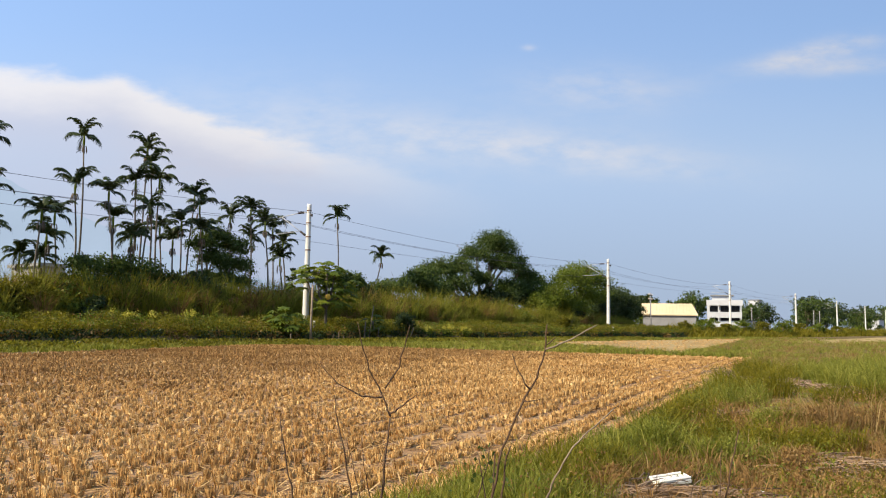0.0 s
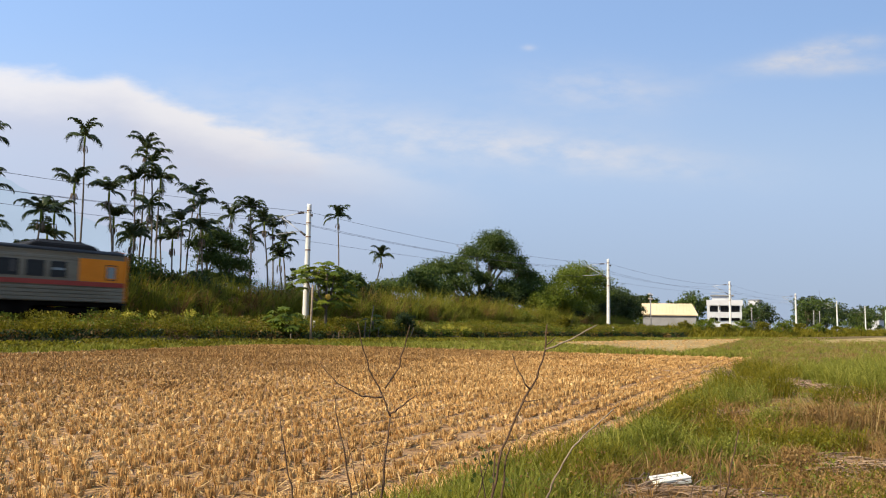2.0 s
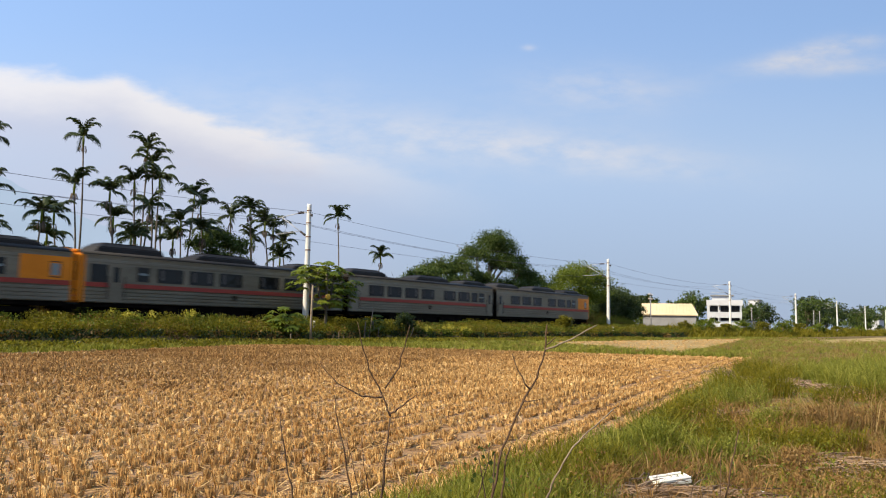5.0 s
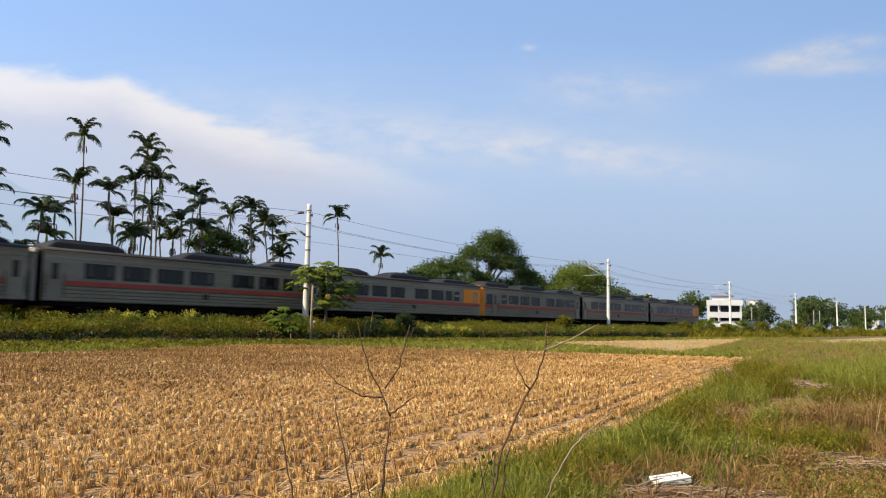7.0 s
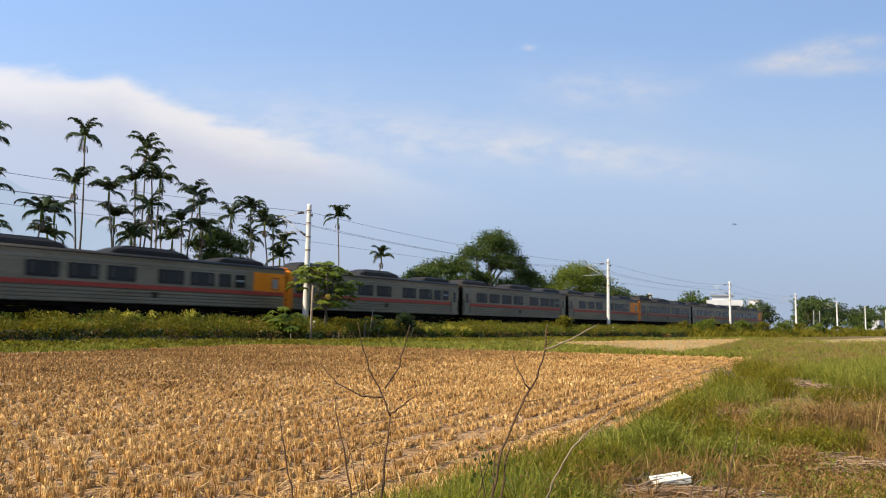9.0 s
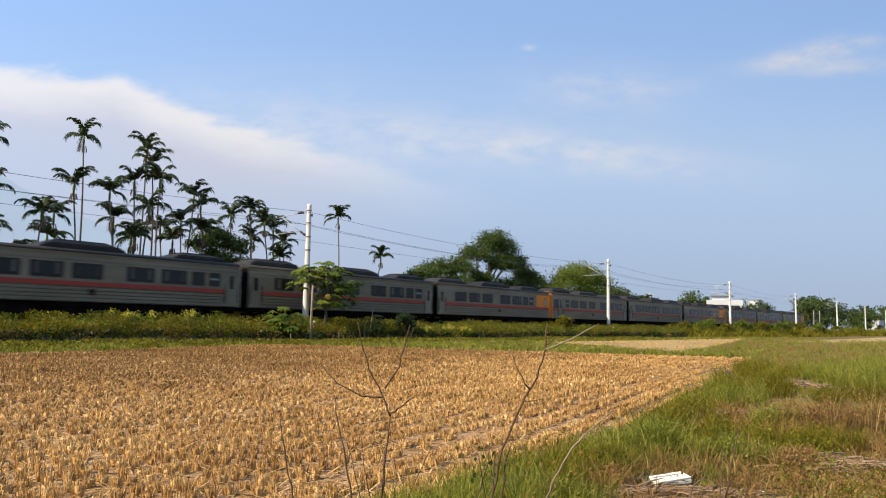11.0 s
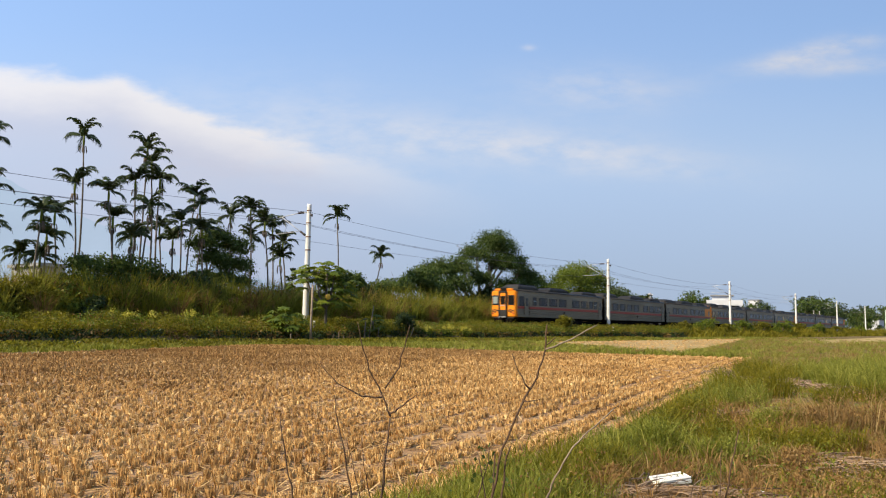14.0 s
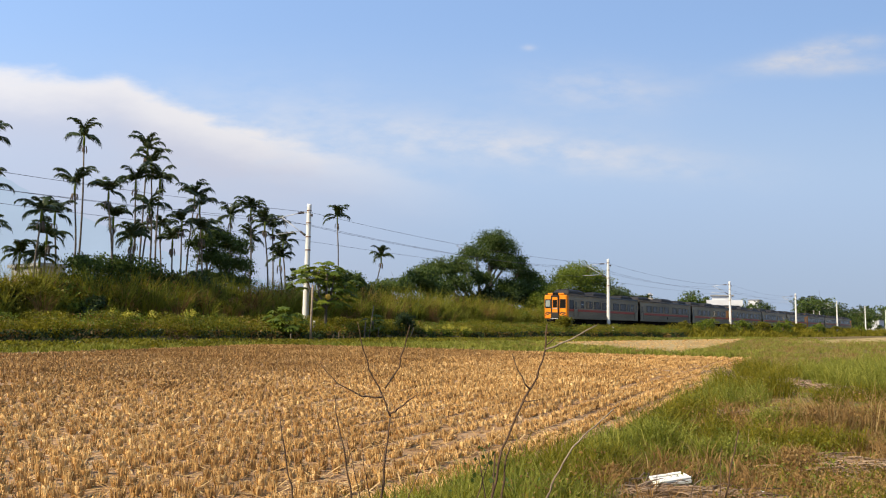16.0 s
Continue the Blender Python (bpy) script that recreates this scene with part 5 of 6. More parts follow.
def second_stubble():
    """Sparse stubble tufts on the second paddy."""
    rng = np.random.default_rng(29)
    s, p, pts = scatter(3600, 40, 119, 15, 31, rng)
    k = in_second(s, p)
    n = int(k.sum())
    tufts("second_stubble", pts[k, 0], pts[k, 1], 6, rng.uniform(0.06, 0.15, n), rng.uniform(0.03, 0.06, n), rng.uniform(0.05, 0.15, n), 0.5, "straw", "thin straw stubble on the second paddy", "stubble", rng)


def thicket_bushes():
    """Single bushes that break up the thicket's outline."""
    rng = np.random.default_rng(77)
    kinds = ("leaf_olive", "leaf_bright", "leaf_dark", "leaf_olive", "reed_brown", "leaf_bright")
    for i in range(30):
        s = 11 + i * 3.1 + rng.uniform(-1, 1)
        h = rng.uniform(2.1, 4.2) * np.interp(s, [60, 100], [1.0, 0.6])
        w = rng.uniform(2.4, 4.8)
        m = kinds[int(rng.integers(0, 6))]
        tree("wild_bush", s, 45.6 + rng.uniform(0, 1.6), 0.75, [(x, y * 0.6, z * 0.85, r * 0.85) for x, y, z, r in lumps(w, h, 0.3, 6, 700 + i)], 2600, 0.20, 740 + i, m,
             "withered brown bush in the thicket" if m == "reed_brown" else "leafy wild bush in the thicket behind the track", 0.06, "thicket bushes")


stubble()
second_stubble()
thicket_bushes()
verge_grass()
weed_mounds()
bank_growth()
palms = [palm(s, p, z - 1.0, 100 + i, 1.05 if z > 9 else 0.95) for i, (s, p, z) in enumerate(PALMS + PALMS_2)]

# broadleaf trees behind the track
tree("shade_tree", 79, 53, 0.6, [(2.6, 0, 11.1, 2.1), (5.6, 0.5, 10.6, 2.0), (0.2, 1, 9.4, 1.9), (7.4, 0, 8.8, 2.0), (3.2, -1, 8.4, 2.0), (11.0, 0, 7.4, 1.8), (14.4, 0.5, 6.7, 1.6), (17.0, 0, 5.6, 1.4), (-4.6, 0, 7.4, 1.9), (-8.0, 1, 6.9, 1.9), (-11.2, 0, 6.0, 1.7), (-6.5, -1, 5.2, 1.9),
     (-1.6, -1, 6.2, 1.7), (4.6, -1, 5.4, 2.0), (9.0, -1, 5.0, 2.2), (-10, -1, 4.2, 1.8)],
     76000, 0.215, 201, "leaf", "large spreading shade tree with dark green crown", 0.5)
tree("round_tree", 98, 48.5, 0.7, [(-9, 0, 4.6, 2.6), (-5, -0.5, 6.6, 2.6), (-1, 0, 7.8, 2.3), (3, 0, 6.9, 2.4), (-12, 0, 3.4, 2.0), (0, -1, 4.6, 2.6), (-6, -1, 3.4, 2.4)],
     44000, 0.215, 202, "leaf_bright", "round bright green tree beside the railway", 0.35)
tree("dark_tree", 108, 49, 0.7, [(0, 0, 4.9, 2.4), (4.5, 0, 4.4, 2.3), (8.5, 0, 3.2, 1.9), (-3, 0, 3.0, 2.2), (3, -1, 2.4, 2.0), (9, -1, 5.2, 0.8)],
     26000, 0.23, 203, "leaf_dark", "dark dense tree beside the railway", 0.3)
tree("bushy_tree", 28.7, 49, 0.6, [(-2.2, 0, 4.2, 1.3), (0, 0, 4.2, 1.3), (1.8, 0, 4.0, 1.3), (3.2, 0, 3.4, 1.1), (-3.2, 0, 2.9, 1.2), (-1, 0, 2.4, 1.4), (1.6, 0, 2.3, 1.4), (-3.4, 0, 2.0, 1.2), (3.4, 0, 2.0, 1.1), (-2.2, -0.4, 3.0, 1.3), (0.3, -0.4, 3.1, 1.4), (2.4, -0.4, 2.9, 1.2)], 26000, 0.20, 204, "leaf", "low leafy bushy tree under the palms", 0.2)
tree("bushy_tree", 84, 51.5, 0.6, [(-10, 0, 3.0, 1.8), (-6, 0, 3.6, 2.0), (-2, 0, 3.8, 2.0), (2, 0, 3.9, 2.0), (6, 0, 3.7, 2.0), (10, 0, 3.5, 1.9), (14, 0, 3.0, 1.7)], 15000, 0.30, 215, "leaf_dark", "dark dense shrubbery under the shade tree", 0.2)
tree("bushy_tree", 33.5, 50.8, 0.6, [(-8, 0, 2.4, 1.2), (-5, 0, 2.6, 1.2), (-2, 0, 2.5, 1.1), (1, 0, 2.7, 1.2), (4, 0, 2.4, 1.2), (7, 0, 2.3, 1.1), (10, 0, 2.4, 1.2), (-10, 0, 1.6, 1.4), (-6.5, 0, 1.4, 1.4), (-3.5, 0, 1.4, 1.4), (-0.5, 0, 1.4, 1.4), (2.5, 0, 1.4, 1.4), (5.5, 0, 1.4, 1.4), (8.5, 0, 1.4, 1.4), (12, 0, 1.6, 1.4), (15, 0, 1.8, 1.4), (18, 0, 1.8, 1.4)], 24000, 0.24, 216, "leaf_dark", "dark shrubbery between the palm trunks", 0.15)
tree("bushy_tree", 38.0, 50.5, 0.6, [(-1.6, 0, 6.6, 1.2), (0.0, 0, 7.3, 1.25), (1.5, 0, 6.7, 1.2), (-0.6, 0, 5.5, 1.3), (1.7, 0, 5.2, 1.3), (0.6, 0, 4.0, 1.3), (2.4, 0, 3.8, 1.0), (-1.6, 0, 4.2, 0.9)], 22000, 0.17, 205, "leaf", "loose small tree among the palms", 0.18)
tree("bushy_tree", 34.0, 48.8, 0.6, [(-1, 0, 3.4, 1.0), (0.8, 0, 3.5, 1.0), (2.2, 0, 3.0, 0.9)], 5000, 0.24, 206, "leaf_dark", "small dark tree among the reeds", 0.15)
tree("bushy_tree", 61, 51, 0.6, [(-3.4, 0, 3.8, 1.5), (-0.4, 0, 4.4, 1.6), (3.0, 0, 5.2, 1.7), (5.5, 0, 4.6, 1.6), (-6, 0, 3.6, 1.4)], 14000, 0.28, 207, "leaf", "row of mixed green trees behind the reeds", 0.22)
tree("bushy_tree", 51.5, 50, 0.6, [(-2, 0, 4.6, 1.1), (0.6, 0, 4.6, 1.3), (2.6, 0, 3.6, 1.2)], 7000, 0.25, 208, "leaf", "green tree behind the papaya", 0.2)
tree("bushy_tree", 46.2, 51, 0.6, [(0, 0, 4.6, 0.55), (0.1, 0, 5.4, 0.4), (0, 0, 3.6, 0.7)], 900, 0.2, 214, "leaf_dark", "narrow dark conical tree behind the reeds", 0.1)
for i, (s, h, w, m) in enumerate(((20, 3.2, 4, "leaf_dark"), (17, 5.0, 3.0, "leaf_dark"), (42, 2.4, 3.5, "leaf"), (70, 3.2, 6, "leaf"), (78, 3.0, 6, "leaf_bright"), (86, 3.0, 6, "leaf_dark"), (92, 3.2, 5, "leaf_dark"), (104, 2.6, 5, "leaf_bright"), (48, 2.6, 4, "leaf_bright"), (55, 2.7, 5, "leaf"))):
    tree("wild_bush", s, 46.8 + (i % 3) * 0.5, 0.7, [(x, y, z * 0.9, r * 0.9) for x, y, z, r in lumps(w, h, 0.5, 5, 300 + i)], 3800, 0.26, 400 + i, m, "wild bush overgrowing the railway bank", 0.08, "wild bushes behind the track")
for i, (s, p, w, h) in enumerate(((106, 36.9, 7, 1.7), (114, 36.6, 11, 2.3), (125, 36.8, 8, 1.7), (134, 36.6, 12, 2.5), (146, 36.8, 10, 2.3), (160, 36.6, 16, 2.7), (176, 36.8, 14, 2.5), (194, 36.7, 20, 2.7), (218, 36.7, 20, 2.2), (250, 36.7, 30, 2.5), (70.5, 36.9, 2.2, 1.9), (43.6, 35.9, 1.6, 1.5))):
    tree("wild_bush", s, p, 0.8, [(x, y * 0.5, z, r) for x, y, z, r in lumps(w, h, 0.1, 11, 330 + i, 0.12, (0.22, 0.42))], 3800, 0.12 + 0.0005 * s, 430 + i, "leaf_dark" if i == 11 else ("leaf_olive", "leaf_bright")[i % 2], "low green bush on the near side of the railway", 0.05, "bushes before the track")

papaya(36.3, 36.7, 0.75, 4.1, 71, 18, 1.05)
papaya(32.2, 35.9, 0.4, 1.2, 72, 36, 1.05, False)
papaya(40.0, 35.8, 0.4, 1.2, 73, 14, 0.75, False)
flower_bush(22.7, 37.0, 0.85, 2.4, 0.95, 81)
flower_bush(26.2, 37.1, 0.85, 0.8, 1.0, 82)
for i, s in enumerate((45.5, 48.3, 50.6)):
    flower_bush(s, 35.6, 0.35, 1.0, 0.85, 84 + i)


def stick(name, pts, r0, r1, material, label, category="stick", sides=7):
    rad = np.linspace(r0, r1, len(pts))
    return tagged(link(name, tubes(name, [(pts, rad)], sides), material, None), label, category)


def posts():
    a = on_ground(33.0, 34.6)
    stick("wooden_stake", [a - Vector((0, 0, 0.2)), a + Vector((0.02, 0, 2.0)), a + Vector((0.05, 0, 3.75))], 0.075, 0.06, "twig_pale", "tall weathered wooden stake beside the mast", "stake")
    for i, (s, h, r, dx) in enumerate(((37.9, 1.55, 0.055, 0.1), (38.3, 2.6, 0.04, 0.35), (39.3, 1.15, 0.045, 0.05), (42.6, 1.15, 0.04, 0.35), (35.0, 0.75, 0.03, 0.05), (35.6, 0.9, 0.035, -0.05), (36.0, 0.7, 0.03, 0.02), (31.5, 0.8, 0.04, 0.0))):
        b = on_ground(s, 34.7)
        stick("wooden_stake", [b - Vector((0, 0, 0.2)), b + Vector((dx * 0.5, 0, h * 0.5)), b + Vector((dx, 0, h))], r, r * 0.8, "bark", "short weathered stake at the field's edge", "stake")
    c = on_ground(33.2, 34.8, 0.33)
    bm = boxed(-1.3, -0.09, -0.03, 1.3, 0.09, 0.03, bevel=0.008)
    ob = tagged(part("plank", bm, "board", None), "weathered pale plank lying before the bank", "plank")
    ob.matrix_world = Matrix.Translation(c) @ RAILWAY
    for s, p in ((35.5, 36.9), (81.5, 36.6)):
        b = on_ground(s, p)
        stick("marker_post", [b - Vector((0, 0, 0.2)), b + Vector((0, 0, 0.7))], 0.06, 0.06, "concrete", "short pale concrete marker post", "post")


posts()


# ---- far buildings and hills ----


def warehouse():
    root = tagged(new("warehouse"), "long low warehouse with cream sheet-metal roof", "warehouse")
    root.matrix_basis = Matrix.Translation((47.8, 183.0, 0.0)) @ Matrix.Rotation(radians(-16), 4, "Z")
    w, d = 12.0, 9.0
    part("wall", boxed(0, 0, 0, w, d, 4.7), "wall_grey", root, "grey lower wall")
    bm = bmesh.new()
    prof = [(-0.5, 4.75), (4.5, 7.5), (d + 0.5, 4.75), (d + 0.5, 4.55), (4.5, 7.3), (-0.5, 4.55)]
    rows = [[bm.verts.new((x - (max(0, z - 4.75) * 0.42 if x > 1 else 0), y, z)) for y, z in prof] for x in (-0.4, w + 0.4)]
    for i in range(6):
        j = (i + 1) % 6
        bm.faces.new((rows[0][i], rows[0][j], rows[1][j], rows[1][i]))
    bm.faces.new(rows[0]), bm.faces.new(rows[1][::-1])
    bmesh.ops.recalc_face_normals(bm, faces=bm.faces)
    roof = part("roof", bm, "sheet", root, "cream sheet-metal roof slope")
    for k in range(15):
        x = (w - 1.3) * k / 14
        bm = bmesh.new()
        vs = [bm.verts.new(q) for q in ((x - 0.05, -0.5, 4.76), (x + 0.05, -0.5, 4.76), (x + 0.05, 4.5, 7.51), (x - 0.05, 4.5, 7.51), (x, -0.5, 4.83), (x, 4.5, 7.58))]
        for f in ((0, 4, 5, 3), (4, 1, 2, 5), (0, 1, 4), (3, 5, 2)):
            bm.faces.new([vs[i] for i in f])
        part("seam", bm, "sheet", roof)


def white_house():
    root = tagged(new("house"), "white three-storey concrete house with rows of dark windows", "house")
    root.matrix_basis = Matrix.Translation((79.5, 230.0, 0.0)) @ Matrix.Rotation(radians(-19), 4, "Z")
    w, d = 9.4, 10.0
    part("wall", boxed(0, 0, 0, w, d, 9.9), "wall_white", root)
    part("roof", boxed(-0.4, -1.3, 9.9, w + 0.3, d, 10.15), "wall_white", root)
    part("penthouse", boxed(1.2, 2, 10.15, 6.8, 7, 11.5), "wall_white", root)
    part("penthouse_roof", boxed(0.7, 1.2, 11.5, 7.4, 7.6, 11.75), "wall_grey", root)
    for z in (3.3, 6.2):
        part("balcony_slab", boxed(-0.3, -1.2, z - 0.25, w, 0, z), "wall_white", root)
        part("parapet", boxed(-0.3, -1.3, z - 1.3, w, -1.2, z + 0.4), "wall_white", root)
    part("fascia", boxed(-0.4, -1.36, 8.55, w + 0.3, -1.3, 9.95), "wall_white", root)
    for z in (0.9, 4.0, 6.7):
        for k in range(3):
            x = 0.5 + k * 3.0
            win = part("window", boxed(x, -0.08, z, x + 2.3, 0, z + 1.75), "black", root)
            part("pane", boxed(x + 0.1, -0.11, z + 0.1, x + 1.1, -0.08, z + 1.65), "pane", win)
            part("pane", boxed(x + 1.2, -0.11, z + 0.1, x + 2.2, -0.08, z + 1.65), "pane", win)
    for k in range(4):
        part("column", boxed(-0.3 + k * 3.1, -1.28, 0, k * 3.1, -0.95, 9.9), "wall_white", root)


def small_house(s, p, w, d, h, base, wall, label, roofed=False):
    root = tagged(new("house"), label, "house", "small houses far along the railway")
    root.matrix_basis = Matrix.Translation(place(s, p, base)) @ RAILWAY
    part("wall", boxed(0, 0, -1, w, d, h), wall, root)
    part("roof", boxed(-0.3, -0.3, h, w + 0.3, d + 0.3, h + 0.3), "wall_grey" if not roofed else "brick_red", root)
    for k in range(max(2, int(w // 4))):
        x = w * (k + 0.3) / max(2, int(w // 4))
        part("window", boxed(x, -0.06, h * 0.45, x + 1.4, 0, h * 0.45 + 1.3), "pane", root)
    part("door", boxed(w * 0.45, -0.07, -0.9, w * 0.45 + 1.0, 0, 1.3), "black", root)


def power_pole(s, p, h):
    root = tagged(new("utility_pole"), "grey utility pole with crossarms", "utility pole", "utility poles beyond the railway")
    root.matrix_basis = Matrix.Translation(place(s, p, 0.3)) @ RAILWAY
    link("shaft", tubes("shaft", [([(0, 0, -0.5), (0, 0, h)], [0.2, 0.13])], 9), "wall_grey", root)
    for z in (h - 0.5, h - 1.4):
        part("crossarm", boxed(-1.1, -0.06, z, 1.1, 0.06, z + 0.12), "rust", root)
        for x in (-1.0, -0.4, 0.4, 1.0):
            part("insulator", boxed(x - 0.06, -0.06, z + 0.12, x + 0.06, 0.06, z + 0.36, bevel=0.02), "cream", root)


warehouse()
white_house()
small_house(244, 70, 5, 5, 4.6, 0.4, "brick_red", "low brick house beside the white house", True)
small_house(250, 66, 4, 5, 3.6, 0.4, "wall_white", "small white shed beyond the bank")
small_house(392, 100, 5, 5, 15.6, 0.4, "wall_white", "white stair tower behind the trees")
small_house(560, 70, 22, 12, 8.5, 0.4, "wall_white", "pale concrete house far along the railway")
small_house(700, 60, 26, 12, 9.5, 0.4, "wall_grey", "grey concrete house far along the railway")
small_house(34.6, 72, 2.2, 6, 5.7, 0.6, "wall_grey", "small grey concrete house behind the palms")
power_pole(157, 62, 8.6)
power_pole(265, 70, 8.6)
power_pole(321, 62, 9)
power_pole(332, 62, 9)


def far_trees():
    rows = ((289, 97, 24, 15.5), (280, 109, 24, 12.0), (284, 103, 22, 12.5), (215, 105, 20, 11.0), (246, 108, 26, 15.0), (285, 115, 26, 14.0), (190, 100, 18, 10.0), (262, 76, 13, 9.5), (279, 76, 14, 10.5), (330, 84, 26, 13.0))
    rows_2 = ((418, 84, 34, 20), (450, 88, 34, 21), (490, 88, 36, 21), (530, 90, 40, 21), (470, 66, 30, 13), (575, 85, 40, 18), (640, 90, 50, 19), (710, 95, 60, 22), (800, 95, 70, 23), (930, 95, 90, 27), (1100, 60, 110, 26), (1250, 10, 130, 22), (1200, -60, 130, 18))
    for i, (s, p, w, h) in enumerate(rows + rows_2):
        tree("distant_tree", s, p, 0.2, lumps(w, h, h * 0.15, 9, 500 + i, 0.3, (0.26, 0.40)), 3200, 0.010 * w + 0.028 * h + 0.25, 520 + i, ("leaf", "leaf_dark")[i % 2] if i != 1 else "leaf_bright",
             "distant broad green tree along the railway", 0.4, "distant trees")


far_trees()


def hills():
    # the hills glow evenly; distance haze is put into this colour
    mat = haze_backdrop("hills_haze_glow", (0.33, 0.41, 0.52))
    rng = np.random.default_rng(9)
    vs, ts = [], []
    n = 120
    for i in range(n):
        a = radians(-62 + 60 * i / (n - 1))
        f = i / (n - 1)
        h = np.interp(-62 + 60 * f, [-62, -30, -21.5, -12, -2], [760, 520, 300, 150, 15]) + 22 * math.sin(f * 17 + 1) * (1 - f) + 12 * math.sin(f * 41) * (1 - f) + rng.uniform(-5, 5)
        r = 3200
        vs += [(r * math.sin(a), r * math.cos(a), -40), (r * math.sin(a), r * math.cos(a), max(10, h))]
    for i in range(n - 1):
        b = 2 * i
        ts += [(b, b + 2, b + 3), (b, b + 3, b + 1)]
    tagged(link("backdrop_hills", mesh_of("backdrop_hills", vs, ts), mat, None), "far mountain slope with blue haze painted into its glowing colour", "mountain", kind="structure")


hills()


def bird_ob():
    """A small dark bird: spindle body, forked tail, two swept wings hinged at the shoulders. It heads along -x."""
    root = tagged(new("bird"), "small dark bird flying over the field", "bird")
    link("body", tubes("body", [([(-0.12, 0, 0.0), (-0.09, 0, 0.008), (-0.03, 0, 0.006), (0.04, 0, 0.0), (0.10, 0, 0.0)], [0.006, 0.022, 0.030, 0.022, 0.008])], 8), "black", root)
    tail = bmesh.new()
    for pts in (((0.08, 0.012, 0.004), (0.08, -0.004, 0.004), (0.17, 0.03, 0.0)), ((0.08, 0.004, -0.004), (0.08, -0.012, -0.004), (0.17, -0.03, 0.0))):
        tail.faces.new([tail.verts.new(q) for q in pts])
    part("tail", tail, "black", root)
    made = []
    for sg in (-1, 1):
        bm = bmesh.new()
        ring = [(-0.04, 0.0, 0.0), (-0.055, sg * 0.07, 0.004), (-0.01, sg * 0.17, 0.0), (0.0, sg * 0.08, -0.003), (0.025, 0.0, 0.0)]
        low = [bm.verts.new(q) for q in ring]
        top = [bm.verts.new((x * 0.9, y, z + 0.008)) for x, y, z in ring]
        bm.faces.new(low), bm.faces.new(top[::-1])
        for i in range(5):
            j = (i + 1) % 5
            bm.faces.new((low[i], low[j], top[j], top[i]))
        bmesh.ops.recalc_face_normals(bm, faces=bm.faces)
        made.append((sg, part("wing", bm, "black", root)))
    return root, made


bird, wings = bird_ob()
# seconds, x and height of the bird's flight, 45 m out
FLIGHT = ((0, 150.0, 9.0), (8.3, 25.68, 5.76), (8.6, 22.21, 6.53), (9, 17.26, 7.59), (9.2, 14.93, 7.96), (10.2, 5.51, 14.15), (11.1, -2.47, 23.22), (16, -95.0, 58.0))


# ---- near the camera ----


def bare_shoot(name, runs, material, label):
    root = tagged(new(name), label, "bare shrub", "bare stems before the field")
    for i, (pts, r0, r1) in enumerate(runs):
        k = len(pts)
        fine = []
        for j in range(k - 1):
            a, b = Vector(pts[j]), Vector(pts[j + 1])
            for f in (0, 0.33, 0.66):
                fine.append(a.lerp(b, f) + Vector((math.sin(j * 5 + f * 9 + i), 0, math.cos(j * 3 + f * 7))) * 0.003)
        fine.append(Vector(pts[-1]))
        link("stem" if i == 0 else "branch", tubes("stem", [(fine, np.linspace(r0, r1, len(fine)))], 6), material, root)
    return root


def shoot(depth, lines, material, label, r=0.006):
    """Bare stems in an upright fan at one depth; lines of (x, z), the first ones rooted in the ground."""
    runs = []
    for i, line in enumerate(lines):
        pts = [(x, depth + 0.03 * math.sin(7 * x + i), z) for x, z in line]
        if pts[0][2] < 0.7:
            x, y, z = pts[0]
            pts.insert(0, (x - 0.02, y, gz(x, y) - 0.05))
        runs.append((pts, r * (1.0 if i == 0 else 0.62), r * (0.5 if i == 0 else 0.25)))
    bare_shoot("bare_shrub", runs, material, label)


shoot(3.2, [[(-0.233, 0.65), (-0.218, 0.834), (-0.205, 0.975)], [(-0.205, 0.975), (-0.237, 1.062), (-0.293, 1.164), (-0.331, 1.291), (-0.347, 1.361)], [(-0.237, 1.05), (-0.326, 1.06), (-0.42, 1.105), (-0.492, 1.184)],
            [(-0.233, 1.085), (-0.177, 1.178), (-0.147, 1.296), (-0.133, 1.353)], [(-0.205, 0.985), (-0.155, 1.024), (-0.1, 1.066)]], "twig", "bare brown forked shrub stem before the field", 0.0068)
shoot(3.25, [[(0.222, 0.65), (0.26, 0.836), (0.335, 1.02), (0.401, 1.138), (0.436, 1.255), (0.443, 1.361)], [(0.342, 1.04), (0.412, 1.051)], [(0.366, 1.09), (0.318, 1.171), (0.294, 1.24)], [(0.436, 1.27), (0.482, 1.312)]], "twig", "leaning bare brown shrub stem", 0.006)
shoot(3.25, [[(0.436, 1.255), (0.543, 1.303), (0.646, 1.361)]], "twig_pale", "pale dry twig caught on the bare shrub", 0.0042)
shoot(3.2, [[(0.437, 0.66), (0.469, 0.738), (0.522, 0.843), (0.583, 0.914), (0.65, 0.976), (0.729, 1.041)]], "twig_pale", "pale bent dry stalk before the field", 0.0048)
shoot(3.1, [[(-0.339, 0.65), (-0.372, 0.835), (-0.408, 0.968), (-0.424, 1.07)], [(-0.305, 0.66), (-0.335, 0.79), (-0.37, 0.915)], [(-0.27, 0.66), (-0.30, 0.80), (-0.31, 0.9)]], "twig", "thin dark bare stalks before the field", 0.0048)
shoot(3.15, [[(-0.588, 0.65), (-0.62, 0.785), (-0.654, 0.965)]], "twig", "single thin dark stalk", 0.005)
shoot(3.3, [[(1.21, 0.65), (1.24, 0.80), (1.267, 0.93)], [(1.178, 0.65), (1.187, 0.86)], [(1.05, 0.65), (1.092, 0.775)]], "twig", "thin dry stalks over the verge", 0.0045)
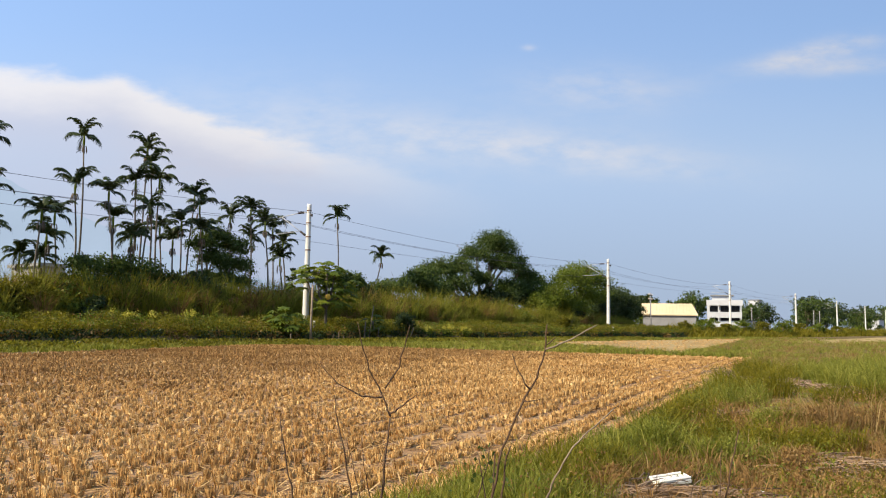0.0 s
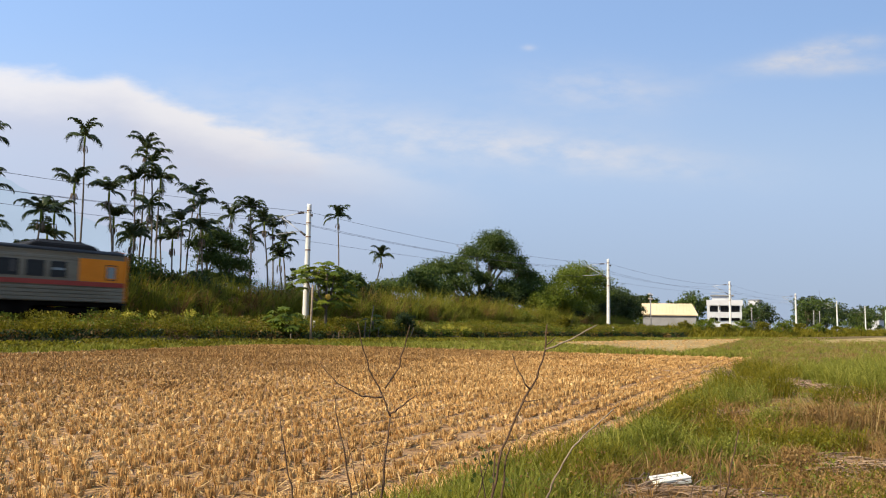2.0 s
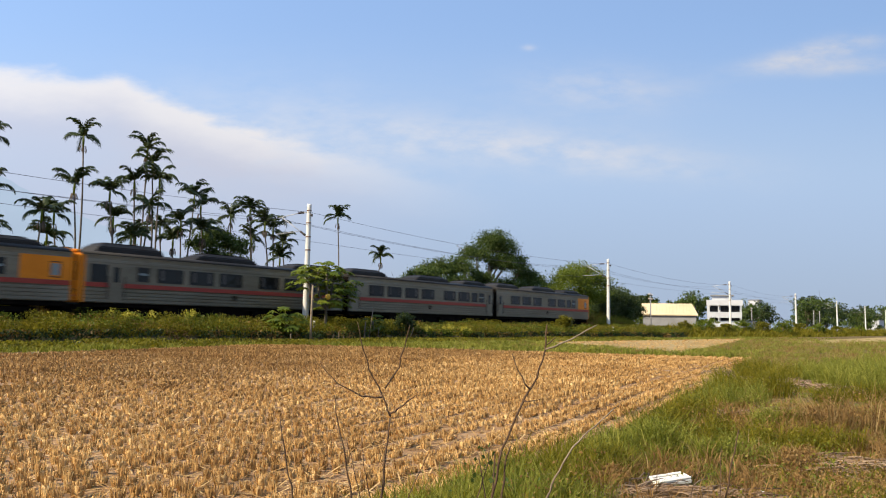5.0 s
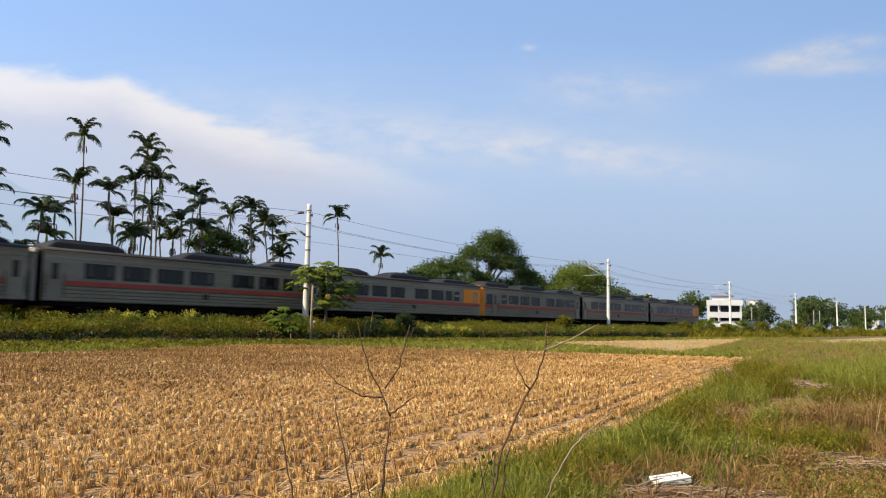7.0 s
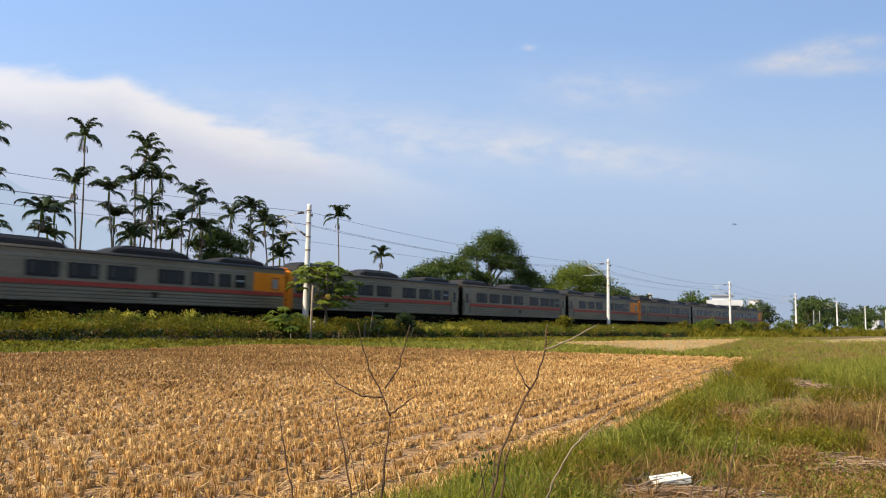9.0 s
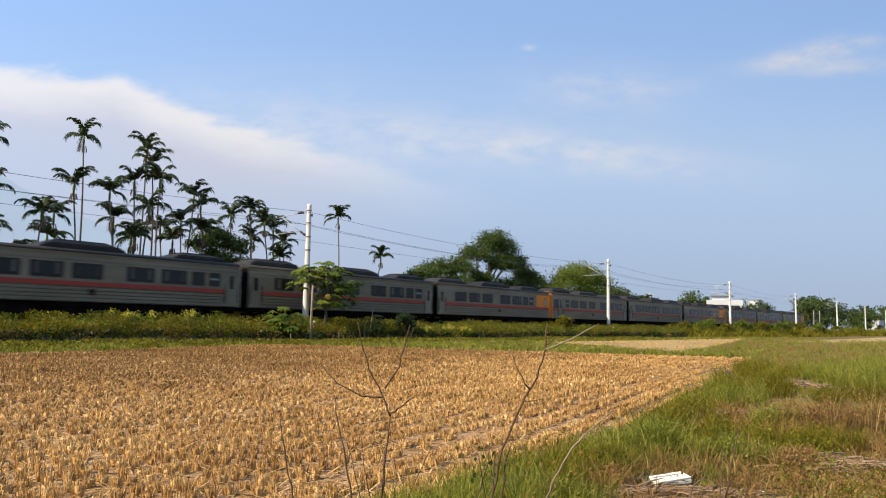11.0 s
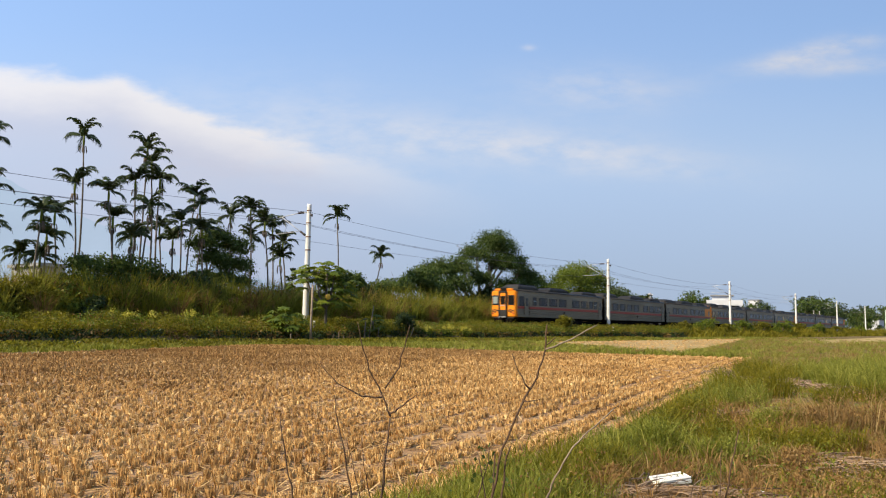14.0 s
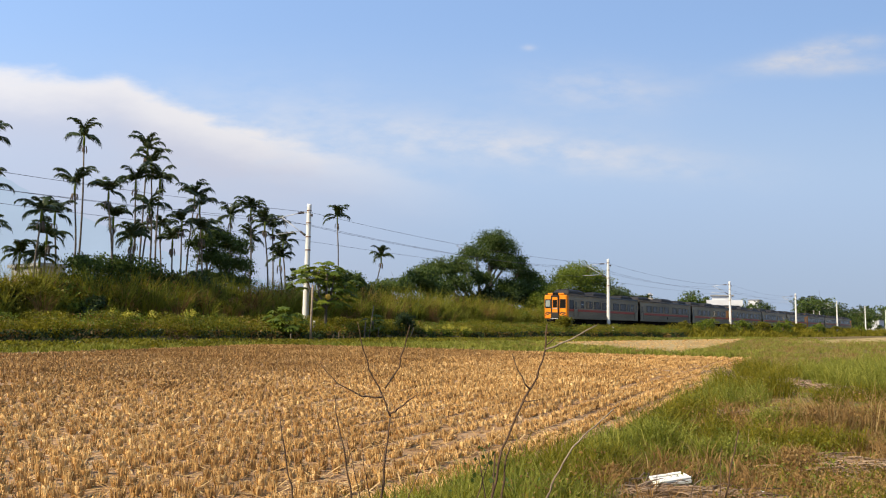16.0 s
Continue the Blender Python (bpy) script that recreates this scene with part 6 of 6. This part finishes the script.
shoot(3.4, [[(0.274, 0.63), (0.292, 0.785), (0.309, 0.832)], [(0.165, 0.61), (0.205, 0.73), (0.219, 0.832)], [(-0.14, 0.6), (-0.046, 0.805)]], "twig", "short withered weed stalks before the field", 0.006)


def leafy_stalk():
    """A few leaves on the short weed before the field."""
    rng = np.random.default_rng(61)
    pts = np.array([0.23, 3.42, 0.74]) + rng.normal(size=(34, 3)) * np.array([0.07, 0.05, 0.075])
    v, t = leaves(pts, 0.026, rng, 0.5)
    root = tagged(new("green_weed"), "small dark green leafy weed before the field", "weed")
    link("foliage", mesh_of("foliage", v, t), "leaf", root)
    link("stalk", tubes("stalk", [([(0.23, 3.42, 0.0), (0.22, 3.43, 0.4), (0.24, 3.42, 0.8)], [0.006, 0.005, 0.003]), ([(0.22, 3.43, 0.5), (0.17, 3.42, 0.78)], [0.004, 0.002])], 5), "twig", root)


leafy_stalk()


def foam_box():
    """Broken lid of a white foam box: a tray with raised rims."""
    bm = bmesh.new()
    w, d, h, t = 0.31, 0.17, 0.06, 0.022
    box(bm, -w / 2, -d / 2, 0, w / 2, d / 2, 0.04, bevel=0.008)
    box(bm, -w / 2, -d / 2, 0.04, w / 2, -d / 2 + t, h, bevel=0.008)
    box(bm, -w / 2, d / 2 - t, 0.04, w / 2, d / 2, h, bevel=0.008)
    box(bm, -w / 2, -d / 2 + t, 0.04, -w / 2 + t, d / 2 - t, h, bevel=0.008)
    box(bm, w / 2 - t, -d / 2 + t, 0.04, w / 2, d / 2 - t, h, bevel=0.008)
    ob = tagged(part("foam_box_lid", bm, "foam", None), "dirty white foam box lid lying in the grass", "foam lid")
    x, y = 1.93, 6.58
    ob.matrix_world = Matrix.Translation((x, y, gz(x, y) + 0.035)) @ Euler((radians(4), radians(-6), radians(14))).to_matrix().to_4x4()


def litter():
    """Crumpled white plastic scraps."""
    for i, (x, y, r) in enumerate(((2.30, 6.12, 0.085), (2.56, 6.25, 0.045), (2.42, 6.08, 0.055))):
        rng = np.random.default_rng(90 + i)
        bm = bmesh.new()
        bmesh.ops.create_icosphere(bm, subdivisions=2, radius=r)
        for v in bm.verts:
            v.co *= 1 + rng.uniform(-0.4, 0.35)
            v.co.z *= 0.5
        ob = tagged(part("plastic_scrap", bm, "plastic", None), "crumpled white plastic bag scrap on the verge", "litter", "plastic litter")
        ob.location = (x, y, gz(x, y) + 0.05)


def straw_heaps():
    """Flattened heaps of grey dead stalks by the verge."""
    rng = np.random.default_rng(66)
    for i, (x0, y0, rx, ry, n, a0) in enumerate(((1.72, 5.88, 0.5, 0.16, 300, 0.1), (3.72, 7.5, 0.42, 0.30, 240, -0.7), (4.65, 11.75, 0.6, 0.3, 260, 0.4), (8.6, 20.0, 0.75, 4.0, 1100, 0.9), (2.4, 5.85, 0.4, 0.15, 90, -0.6), (1.15, 6.1, 0.35, 0.25, 90, 1.2))):
        runs = []
        for k in range(n):
            x, y = x0 + rng.normal() * rx * 0.6, y0 + rng.normal() * ry * 0.6
            a = a0 + rng.normal() * 0.45
            ln = rng.uniform(0.12, 0.38) * (1 + y0 / 25)
            z = gz(x, y) + rng.uniform(0.02, 0.09)
            dx, dy = math.cos(a) * ln, math.sin(a) * ln
            runs.append(([(x, y, z), (x + dx * 0.5, y + dy * 0.5, z + 0.03), (x + dx, y + dy, z + rng.uniform(-0.04, 0.04))], [0.003 + 0.0003 * y0, 0.004 + 0.0003 * y0, 0.003]))
        stuff("dead_stalks", tubes("dead_stalks", runs, 4), "dead", "heap of flattened grey dead stalks", "dead stalks")


foam_box()
litter()
straw_heaps()

motions()
